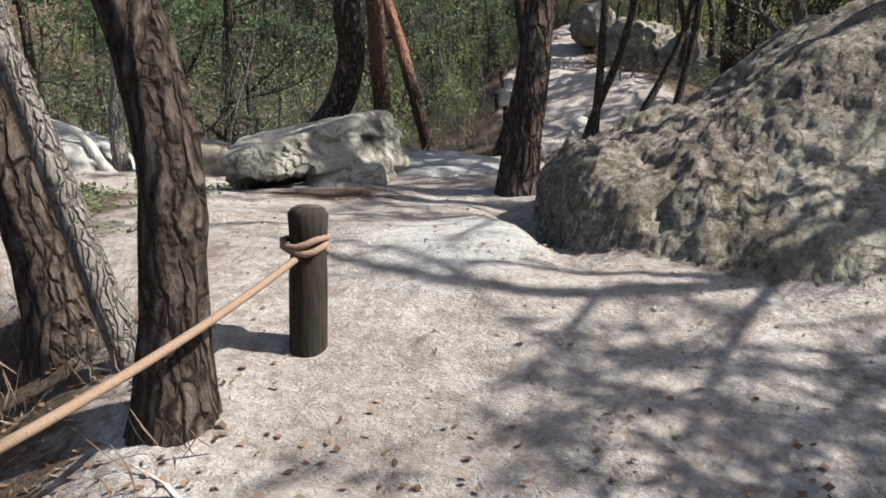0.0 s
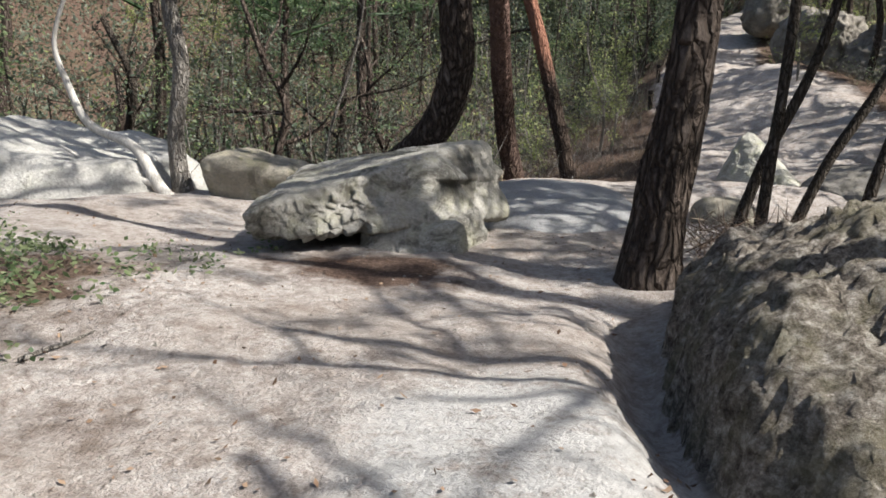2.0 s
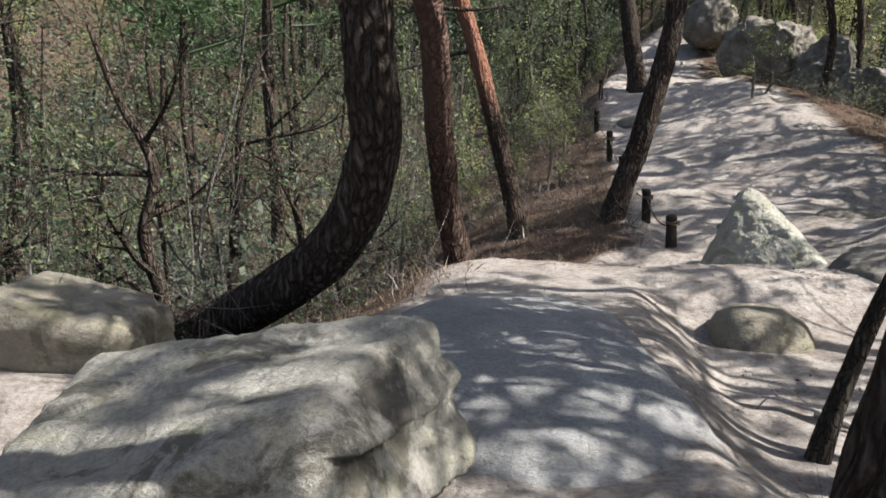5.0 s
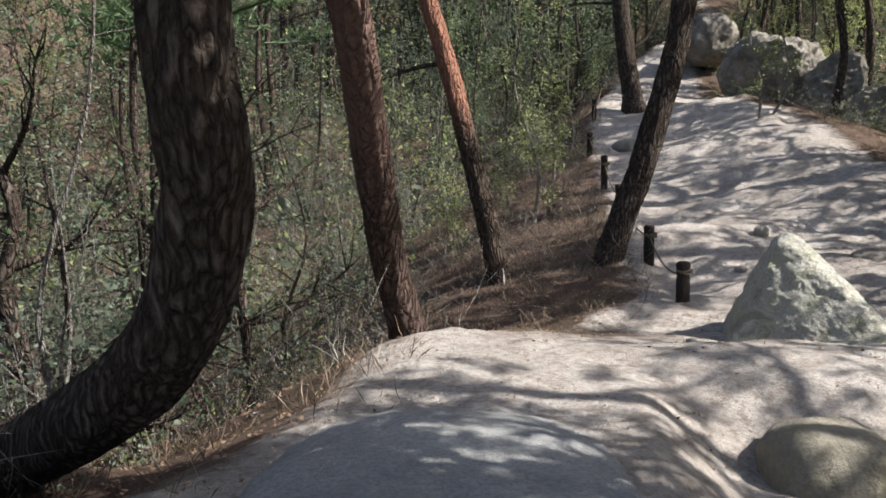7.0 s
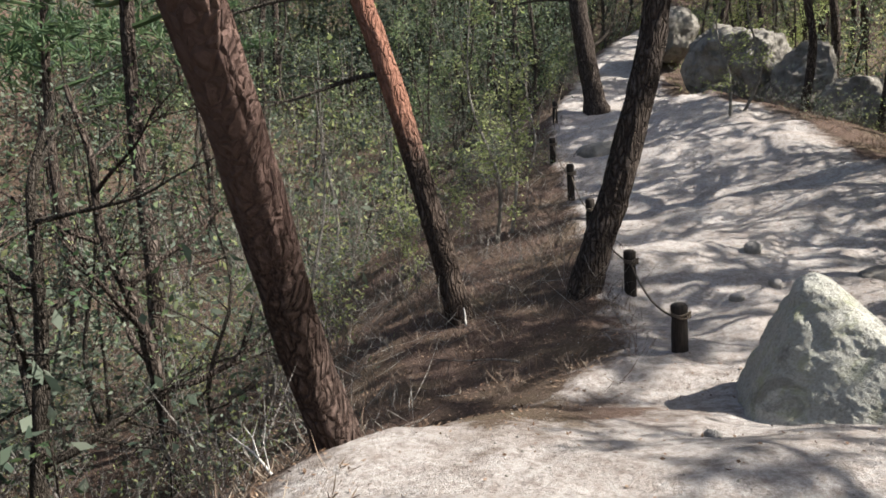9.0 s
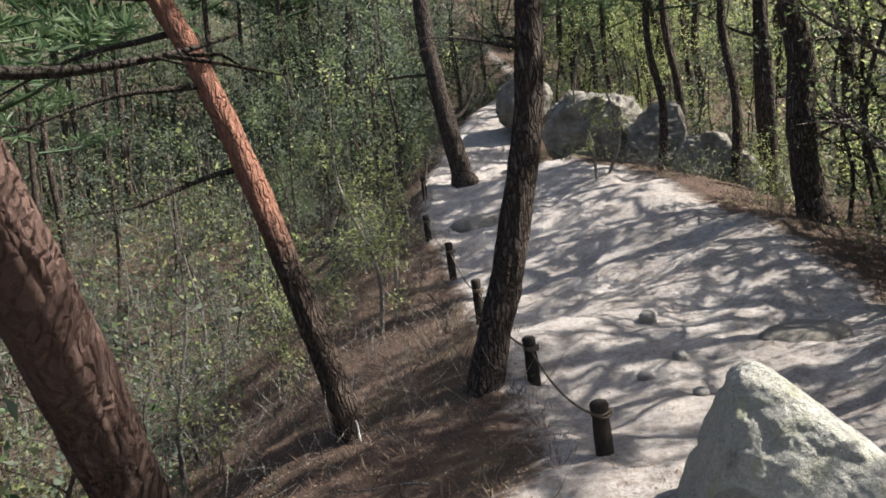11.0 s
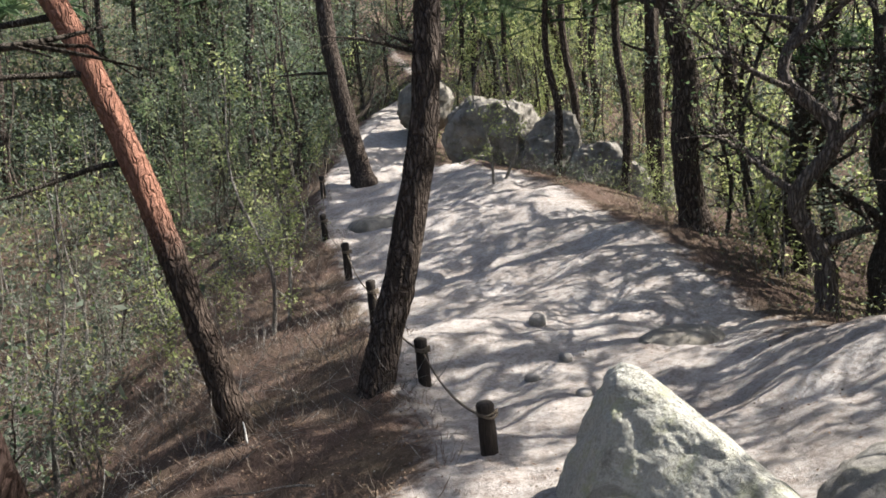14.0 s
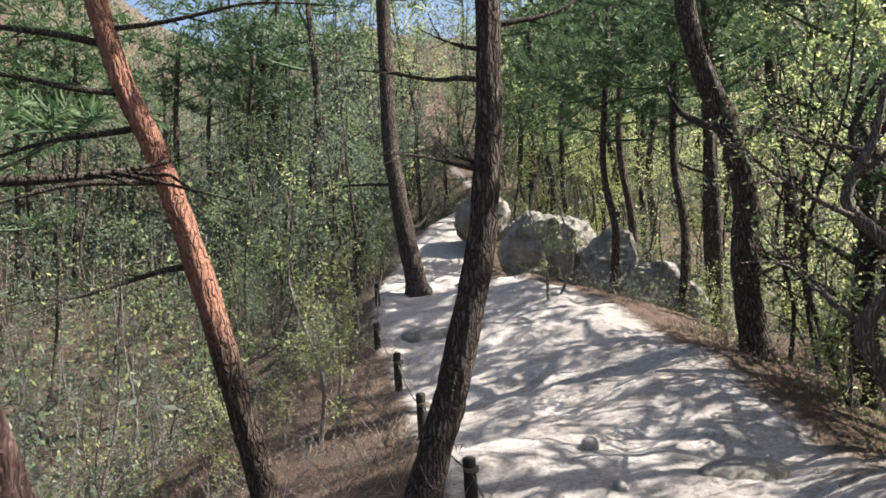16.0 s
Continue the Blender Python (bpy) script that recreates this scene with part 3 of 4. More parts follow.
def pine(name, base, points, radius, label, material=M_PINE, tip=0.55, sides=40, branches=(), crown=None, steps=90, dead=True, seed=1):
    """A pine. points: the trunk's line from its foot, in metres; radius at the foot and tip times that at the top."""
    rng = random.Random(seed)
    thing = empty(name, *base)
    line = path_line([(0, 0, -0.35)] + [Vector(p) for p in points], steps)
    n = len(line)
    radii = []
    for i, p in enumerate(line):
        f = i / (n - 1)
        radii.append(radius * ((1 - f) + tip * f) * (1 + 0.38 * math.exp(-max(p.z, 0) / 0.17)))
    hang("trunk", Shape().tube(line, radii, sides, 0.09, rng, True, 0.2).mesh("trunk", material), thing)
    for h, turn, length, rise, thick in branches:
        i = min(range(n), key=lambda q: abs(line[q].z - h))
        way = Vector((math.cos(radians(turn)), math.sin(radians(turn)), 0))
        s = Shape()
        limb(s, line[i], way, length, rise, thick, rng, 3 if dead else 5)
        hang("branch", s.mesh("branch", M_TWIG), thing, "bare dead branch")
    if crown:
        hang("crown", needle_crown(rng, line[-1], *crown), thing)
    return tagged(thing, label, "tree")


def limb(s, start, way, length, rise, thick, rng, twigs=4, sides=6):
    """A crooked limb with side twigs."""
    pts, p, d = [start], Vector(start), way.normalized()
    n = 5
    for i in range(n):
        d = (d + Vector((rng.uniform(-.22, .22), rng.uniform(-.22, .22), rise * 0.25 + rng.uniform(-.18, .18)))).normalized()
        p = p + d * length / n
        pts.append(p)
    m = 12 if sides > 5 else 7
    line = path_line(pts, m)
    s.tube(line, [thick * (1 - 0.85 * i / m) for i in range(m + 1)], sides, 0.1, rng, sides > 5)
    for _ in range(twigs):
        i = rng.randrange(m // 3, m - 1)
        q = line[i]
        e = (line[i + 1] - q).normalized() + rand_dir(rng) * 0.9
        e.normalize()
        tl = length * rng.uniform(0.2, 0.45)
        mid = q + e * tl * 0.5 + rand_dir(rng) * tl * 0.12
        s.tube([q, mid, mid + (e + rand_dir(rng) * 0.4).normalized() * tl * 0.5], [thick * 0.4, thick * 0.25, thick * 0.08], 3, 0, rng, False)
    return line


def needle_crown(rng, top, radius=2.2, height=2.4, tufts=170, size=0.16, each=16):
    """Flat pads of needle tufts on limbs round the trunk's top."""
    s = Shape()
    limbs = max(6, tufts // 16)
    for k in range(limbs):
        a = 2 * math.pi * (k * 0.381966 + rng.random() * 0.1)
        z = top.z - height * 0.65 + height * k / limbs
        reach = radius * rng.uniform(0.55, 1.0) * (1.1 - 0.5 * k / limbs)
        start = Vector((top.x, top.y, z))
        way = Vector((math.cos(a), math.sin(a), rng.uniform(0.0, 0.45)))
        s.tube(path_line([start, start + way * reach * 0.5 + Vector((0, 0, -0.1)), start + way * reach], 6), [0.045, 0.04, 0.034, 0.028, 0.02, 0.014, 0.008], 5, 0, rng)
        for _ in range(tufts // limbs):
            f = rng.uniform(0.35, 1.05)
            c = start + way * reach * f + Vector((rng.gauss(0, .3), rng.gauss(0, .28), rng.gauss(0.08, .1))) * (0.6 + radius * 0.2)
            for _ in range(each):
                d = rand_dir(rng) + Vector((0, 0, 0.35))
                s.leaf(c, d, rand_dir(rng), size * rng.uniform(1.1, 1.9), size * 0.28)
    return s.mesh("crown", M_NEEDLE, True)


def leafy_tree(name, base, height, spread, leaves, leaf_size, label, leaf_mat, bark=M_TWIG, seed=1, stems=1, thick=0.05, lean=(0, 0), category="tree", bare=0.0, low=0.25):
    """A slim broad-leaved tree or shrub: stems, forking limbs, and leaves along the limbs."""
    rng = random.Random(seed)
    thing = empty(name, *base)
    wood, ends = Shape(), []
    part_name = "trunk" if category == "tree" else "stem"
    for k in range(stems):
        if k:
            hang(part_name, wood.mesh(part_name, bark), thing)
            wood = Shape()
        a = rng.uniform(0, 6.28)
        out = Vector((math.cos(a), math.sin(a), 0)) * (spread * 0.35 if stems > 1 else 0.06 * height)
        h = height * rng.uniform(0.75, 1.0)
        foot = Vector((rng.gauss(0, 0.04), rng.gauss(0, 0.04), -0.2)) * (stems > 1) + Vector((0, 0, -0.2)) * (stems == 1)
        end = out + Vector((lean[0], lean[1], 1)) * h
        mids = [foot.lerp(end, f) + Vector((rng.gauss(0, 1), rng.gauss(0, 1), 0)) * 0.045 * height for f in (0.3, 0.62)]
        line = path_line([foot] + mids + [end], 12)
        t = thick * rng.uniform(0.75, 1.0)
        wood.tube(line, [t * (1 - 0.8 * i / 12) for i in range(13)], 7 if stems == 1 else 5, 0.08, rng)
        for j in range(9 if stems == 1 else 5):
            i = rng.randrange(int(12 * low), 12)
            q = line[i]
            way = rand_dir(rng, 0.5) + Vector((0, 0, 0.45))
            sub = limb(wood, q, way, spread * rng.uniform(0.5, 1.0), 0.25, t * (1 - 0.75 * i / 12) * 0.6, rng, 3, 3)
            ends += sub[2:]
        ends += line[9:]
    hang(part_name, wood.mesh(part_name, bark), thing)
    if leaves:
        s = Shape()
        for _ in range(leaves):
            c = rng.choice(ends) + rand_dir(rng) * abs(rng.gauss(0, 0.16)) * spread
            s.leaf(c, rand_dir(rng, 0.3), rand_dir(rng), leaf_size * rng.uniform(0.7, 1.4), leaf_size * rng.uniform(0.4, 0.62))
        hang("crown" if category == "tree" else "foliage", s.mesh("crown", leaf_mat, True), thing)
    return tagged(thing, label, category)


def foot(x, y, sink=0.03):
    return (x, y, ground_at(x, y) - sink)


# Trees that stand beside the walk.
pine("pine_tree", foot(-0.75, 2.55), [(0, 0, 0), (0.02, 0.02, 0.5), (0.0, 0.05, 0.95), (-0.17, 0.1, 1.42), (-0.62, 0.2, 1.95), (-1.1, 0.4, 3.2), (-1.2, 0.6, 5.0)], 0.105,
     "crooked red pine with furrowed bark beside the rope", M_PINE, 0.6, seed=3, crown=(1.6, 1.6, 100))
pine("pine_tree", foot(-1.45, 3.3), [(0, 0, 0), (-0.12, 0, 0.6), (-0.3, 0, 1.4), (-0.4, 0, 2.6), (-0.5, 0, 5.0)], 0.12, "dark pine trunk behind the crooked pine", M_PINE, 0.6, seed=4, crown=(1.6, 1.6, 100))
pine("pine_tree", foot(0.55, 6.25), [(0, 0, 0), (0.03, 0, 0.5), (0.1, 0.02, 0.95), (0.14, 0.05, 1.4), (0.2, 0.1, 2.4), (0.2, 0.2, 4.0), (0.4, 0.4, 7.5)], 0.135, "thick pine with deeply furrowed dark bark", M_PINE, 0.6, seed=5, sides=56, crown=(2.4, 2.4, 150))
pine("pine_tree", (-0.88, 12.4, 0.3), [(0, 0, 0), (-0.04, -0.2, 0.5), (-0.12, -0.42, 1.0), (-0.13, -1.0, 1.85), (-0.11, -1.55, 2.45), (-0.2, -1.9, 3.1), (-0.6, -2.6, 6.0)], 0.135, "leaning red pine with plated pinkish bark", M_PINE_PINK, 0.65, seed=6, sides=56,
     branches=[(2.6, 10, 0.7, 0.1, 0.02)], crown=(2.2, 2.2, 140))
pine("pine_tree", (-0.4, 17.0, -0.05), [(0, 0, 0), (-0.13, 0, 0.6), (-0.36, 0, 1.5), (-0.72, 0, 2.8), (-1.12, 0, 4.0), (-1.62, 0, 5.3), (-2.3, 0.2, 8.5)], 0.15, "leaning red pine with orange upper bark", M_PINE_RED, 0.62, seed=7,
     branches=[(2.95, 185, 1.6, 0.0, 0.035), (3.8, 200, 2.0, -0.35, 0.035), (4.3, 175, 2.2, -0.15, 0.035), (4.6, 190, 2.4, 0.0, 0.035), (5.1, 170, 2.4, 0.25, 0.04), (5.3, 5, 2.4, -0.1, 0.03)], crown=(2.2, 2.2, 140))
pine("pine_tree", (0.95, 17.0, 0.17), [(0, 0, 0), (0.12, 0, 0.6), (0.38, 0, 1.4), (0.55, 0, 2.1), (0.72, 0, 2.85), (0.83, 0, 3.9), (0.87, 0, 4.9), (0.9, 0.1, 8.5)], 0.18, "dark slender pine beside the post and rope fence", M_PINE, 0.66, seed=8, sides=48,
     branches=[(3.65, 178, 1.2, 0.0, 0.028), (3.75, 150, 0.75, 0.6, 0.022), (4.6, 182, 1.4, 0.1, 0.034), (3.75, 12, 0.7, 0.6, 0.03), (5.1, 8, 1.4, 0.35, 0.04), (5.05, 172, 0.8, 0.3, 0.03)], crown=(2.2, 2.2, 140))
pine("pine_tree", (2.85, 31.0, 2.55), [(0, 0, 0), (-0.25, 0, 1.3), (-0.5, 0, 2.8), (-0.7, 0, 4.5), (-0.8, 0.1, 10)], 0.3, "pine at the upper bend of the trail", M_PINE, 0.6, seed=9, sides=20, steps=40,
     branches=[(1.6, 20, 2.0, 0.9, 0.07), (3.0, 170, 2.5, 0.2, 0.05)], crown=(2.6, 2.6, 140))
pine("pine_tree", foot(7.0, 20.8), [(0, 0, 0), (-0.15, 0, 1.2), (-0.1, 0, 2.6), (-0.35, 0, 3.8), (-0.9, 0, 5.2), (-1.2, 0, 8)], 0.24, "forked dark pine on the shoulder of the trail", M_PINE, 0.6, seed=10, sides=28,
     branches=[(3.6, 30, 2.6, 0.9, 0.13), (3.7, 90, 2.4, 1.2, 0.11), (1.4, 20, 1.5, 0.3, 0.05)], crown=(2.4, 2.4, 140))
pine("pine_tree", foot(-3.1, 10.3), [(0, 0, 0), (0.62, -0.27, 0.3), (1.22, -0.62, 0.66), (1.76, -0.92, 1.12), (2.0, -1.08, 1.65), (2.0, -1.2, 2.25), (1.75, -1.2, 5.2)], 0.175, "bent pine whose trunk sweeps up from the slope", M_PINE, 0.75, seed=12, sides=48, crown=(2.2, 2.2, 140))
pine("pine_tree", foot(6.3, 14.4), [(0, 0, 0), (-0.12, 0, 0.9), (-0.36, 0, 2.2), (-0.7, 0, 3.6), (-1.0, -0.3, 6.6)], 0.14, "pale leaning pine behind the grey boulders", M_GREY_PINE, 0.6, 28, seed=15, steps=50, branches=[(1.5, 190, 1.6, 0.0, 0.04), (3.0, 20, 1.6, 0.3, 0.035)], crown=(1.7, 1.8, 130, 0.13))

pine("pine_tree", foot(-3.35, 8.4), [(0, 0, 0), (-0.05, 0, 0.5), (0.02, 0, 1.1), (-0.06, 0, 1.7), (0.15, 0, 2.6), (0.3, 0.1, 5.5)], 0.075, "slender grey-barked tree at the clearing's edge", M_GREY_TWIG, 0.7, 20, seed=13, crown=(1.5, 1.6, 90))
dead = Shape()
dead.tube(path_line([(0, 0, -0.1), (-0.2, 0, 0.12), (-0.42, 0.02, 0.42), (-0.85, 0.04, 0.6), (-1.05, 0.05, 0.95), (-1.15, 0.05, 1.3), (-0.98, 0.05, 1.75)], 40), [0.062 - 0.0012 * i for i in range(41)], 12, 0.12)
dead.tube(path_line([(-0.2, 0, 0.12), (-0.6, -0.1, 0.2), (-1.0, -0.15, 0.42)], 12), [0.04 - 0.0024 * i for i in range(13)], 8, 0.1)
limb_ob = new("dead_trunk", dead.mesh("dead_trunk", M_DEAD))
limb_ob.location = foot(-3.28, 8.2)
tagged(limb_ob, "bleached crooked dead trunk leaning from the clearing", "dead tree")
for i, (x, y, lx) in enumerate(((1.25, 8.5, 0.32), (1.75, 8.9, 0.42), (2.1, 8.4, 0.2), (1.4, 8.2, 0.06))):
    pine("slim_tree", foot(x, y), [(0, 0, 0), (lx * 0.5, 0, 0.7), (lx * 1.9, 0.1, 2.0), (lx * 2.6, 0.2, 4.5)], 0.05, "slim dark leaning tree beside the slab", M_TWIG, 0.6, 14, seed=30 + i, steps=30, crown=(1.3, 1.4, 70))
stick = Shape()
stick.tube(path_line([(0, 0, -0.1), (-0.35, 0, 1.0), (-0.62, 0, 1.9)], 20), [0.06 - 0.001 * i for i in range(21)], 12, 0.12)
stick_ob = new("dead_trunk", stick.mesh("dead_trunk", M_GREY_TWIG))
stick_ob.location = foot(-1.0, 2.95)
tagged(stick_ob, "grey barkless dead trunk leaning beside the pines", "dead tree")
pine("pine_tree", foot(10.5, 28.5), [(0, 0, 0), (-0.1, 0, 2), (0, 0, 5), (0.1, 0, 9)], 0.24, "straight pine among the outcrop boulders", M_PINE, 0.6, 20, seed=14, steps=30, branches=[(4, 180, 2, 0.3, 0.05)], crown=(2.4, 3.0, 150))
for i, (x, y) in enumerate(((5.3, 26.6), (5.55, 26.8), (0.0, 21.4), (0.25, 21.6))):
    leafy_tree("sapling", foot(x, y), 4.6, 0.9, 500, 0.07, "thin sapling with sparse young leaves", M_LEAF_YELLOW, M_GREY_TWIG, 90 + i, 1, 0.045, (0.03 * (-1) ** i - 0.06 * (i > 1), 0))


def gnarled_tree(base, height, radius, label, bark, leaf_mat, seed, leaves=700, lean=(0, 0), limbs=7):
    """A crooked broad-leaved tree: a twisting trunk, bent limbs from low down, thin leaves at their ends."""
    rng = random.Random(seed)
    thing = empty("gnarled_tree", *base)
    pts = [Vector((0, 0, -0.3))]
    for i in range(1, 7):
        f = i / 6
        pts.append(Vector((lean[0] * f * height + rng.gauss(0, 0.028) * height * (i > 1), lean[1] * f * height + rng.gauss(0, 0.028) * height * (i > 1), height * f)))
    line = path_line(pts, 40)
    hang("trunk", Shape().tube(line, [radius * (1 - 0.72 * i / 40) * (1 + 0.5 * math.exp(-max(p.z, 0) / 0.15)) for i, p in enumerate(line)], 16, 0.16, rng, True, 0.25).mesh("trunk", bark), thing)
    ends = []
    for k in range(limbs):
        i = int(8 + 28 * k / limbs + rng.random() * 3)
        a = k * 2.4 + rng.uniform(-0.4, 0.4)
        way = Vector((math.cos(a), math.sin(a), rng.uniform(0.1, 0.9)))
        s = Shape()
        reach = height * rng.uniform(0.3, 0.5)
        thick = radius * (1 - 0.72 * i / 40) * 0.62
        main = limb(s, line[i], way, reach, 0.35, thick, rng, 4, 8)
        ends += main[5:]
        for j in (4, 6, 8, 10):
            sub = limb(s, main[j], (main[j + 1] - main[j]).normalized() + rand_dir(rng) * 1.1, reach * rng.uniform(0.3, 0.6), 0.3, thick * (0.55 - 0.03 * j), rng, 4, 5)
            ends += sub[2:]
        hang("branch", s.mesh("branch", bark), thing)
    s = Shape()
    for _ in range(leaves):
        c = rng.choice(ends) + rand_dir(rng) * abs(rng.gauss(0, 0.3))
        s.leaf(c, rand_dir(rng, 0.3), rand_dir(rng), 0.07 * rng.uniform(0.7, 1.4), 0.07 * rng.uniform(0.4, 0.62))
    hang("crown", s.mesh("crown", leaf_mat, True), thing)
    return tagged(thing, label, "tree")


for x, y, h, r, lean, bark, mat, label in (
        (6.75, 17.4, 4.6, 0.13, (-0.06, 0), M_GREY_PINE, M_LEAF, "gnarled pale-barked tree beside the trail"),
        (7.3, 17.2, 4.4, 0.14, (0.08, 0), M_TWIG, M_LEAF_DULL, "gnarled dark tree with bent limbs"),
        (7.9, 19.4, 5.0, 0.13, (0.1, 0.05), M_TWIG, M_LEAF, "crooked dark tree behind the trail's edge"),
        (8.6, 18.2, 4.6, 0.12, (-0.12, 0), M_PINE, M_LEAF_DULL, "twisted dark-barked tree in the shade"),
        (9.3, 21.5, 5.6, 0.15, (0.05, 0), M_TWIG, M_LEAF_YELLOW, "crooked tree with young yellow-green leaves"),
        (8.2, 15.6, 4.4, 0.11, (0.05, 0), M_GREY_PINE, M_LEAF_DULL, "crooked grey-barked tree in the shade"),
        # The next two are added out of view; their limbs shadow the mound.
        (3.7, 4.4, 5.2, 0.1, (0.05, 0), M_TWIG, M_LEAF, "unseen gnarled tree with bent limbs, added behind the bank for branch shadows"),
        (4.1, 3.1, 5.0, 0.09, (-0.03, 0), M_TWIG, M_LEAF, "unseen gnarled tree with bent limbs, added beside the bank for branch shadows"),
        (-4.6, 15.2, 4.6, 0.1, (0.12, -0.05), M_TWIG, M_LEAF_DULL, "gnarled dark tree on the slope"),
        (-3.3, 15.8, 4.2, 0.09, (-0.2, 0), M_PINE, M_NEEDLE, "crooked pine leaning over the slope"),
        (-6.4, 11.5, 4.8, 0.12, (0.1, 0), M_TWIG, M_LEAF_DULL, "gnarled dark tree behind the clearing"),
        (-4.0, 12.6, 4.4, 0.1, (-0.15, 0), M_PINE, M_NEEDLE, "crooked dark pine behind the clearing"),
        (-8.2, 13.5, 5.2, 0.13, (0.15, 0), M_PINE, M_LEAF, "crooked dark tree in the woods")):
    gnarled_tree(foot(x, y), h, r, label, bark, mat, int(x * 10 + y * 7) + 300, 500 if x < 0 else (40 if x < 5 else 800), lean)

# ---- posts and rope ----


def fence_post(x, y, height, lean=(0, 0), z=None):
    thing = empty("fence_post", x, y, ground_at(x, y) if z is None else z)
    line = [Vector((lean[0] * h, lean[1] * h, h)) for h in np.linspace(-0.2, height, 12)]
    r = 0.068
    radii = [r] * 8 + [r * 0.97, r * 0.9, r * 0.98, r * 1.04]
    cap = line[-1]
    up = Vector((lean[0], lean[1], 1)).normalized()
    line += [cap + up * 0.018, cap + up * 0.024]
    radii += [r * 0.86, r * 0.7]
    hang("shaft", Shape().tube(line, radii, 18, 0.03, RNG, True, 0.05).mesh("shaft", M_POST), thing)
    hang("end_grain", Shape().tube([cap + up * 0.022, cap + up * 0.028], [r * 0.66, r * 0.6], 14).mesh("end_grain", M_CUT), thing, "weathered sawn end of the post")
    return tagged(thing, "short round dark wooden fence post", "fence post", "posts of the rope fence")


def rope(a, b, sag, material, radius=0.014):
    line = [Vector(a).lerp(Vector(b), i / 20) + Vector((0, 0, -4 * sag * (i / 20) * (1 - i / 20))) for i in range(21)]
    ob = new("rope", Shape().tube(line, [radius] * 21, 8, 0.08).mesh("rope", material))
    for end in (a, b):
        c = Vector(end)
        ring = [c + Vector((math.cos(t * 0.45) * 0.076, math.sin(t * 0.45) * 0.076, 0.012 * math.sin(t) + 0.0016 * t)) for t in range(29)]
        hang("knot", Shape().tube(ring, [radius * 0.9] * 29, 7, 0.08).mesh("knot", material), ob, "rope wound round a post")
    return tagged(ob, "weathered rope strung between fence posts", "rope")


POSTS = [(-0.95, 1.2, 1.0), (-0.43, 3.02, 1.11), (1.5, 14.6, 0.82), (1.5, 17.0, 0.86), (1.42, 20.0, 1.14), (1.4, 22.9, 1.48), (1.3, 26.1, 1.88), (1.65, 30.1, 2.74), (2.1, 33.5, 3.4)]
POSTS = [(x, y, top - ground_at(x, y)) for x, y, top in POSTS]
for x, y, h in POSTS:
    fence_post(x, y, h, (0.03 if y < 5 else -0.04, 0))
for (xa, ya, ha), (xb, yb, hb) in ((POSTS[0], POSTS[1]), *zip(POSTS[2:], POSTS[3:])):
    near = ya < 5
    rope((xa, ya, ground_at(xa, ya) + ha * 0.75), (xb, yb, ground_at(xb, yb) + hb * 0.72), 0.05 if near else 0.14, M_ROPE if near else M_ROPE_DARK, 0.0135 if near else 0.011)

# ---- woods ----


def scatter(template, places, rng):
    for x, y, size in places:
        m = pose(x, y, ground_at(x, y) - 0.05, 0, 0, rng.uniform(0, 360))
        ob = copy_thing(template, m)
        ob.scale = (size, size, size * rng.uniform(0.9, 1.15))


def clear_of_path(x, y):
    if (11 < y < 25 and -2.6 < x < 3) or (4.5 < x < 10.5 and 23.5 < y < 33):
        return False
    left, right = float(knots(np.array([y]), LEFT)[0]), float(knots(np.array([y]), RIGHT)[0])
    return x < left - 0.5 or x > right + 0.6


def off_trail(x, y):
    """How far outside the trodden ground, in metres."""
    return np.maximum(knots(y, LEFT) - x, x - knots(y, RIGHT))


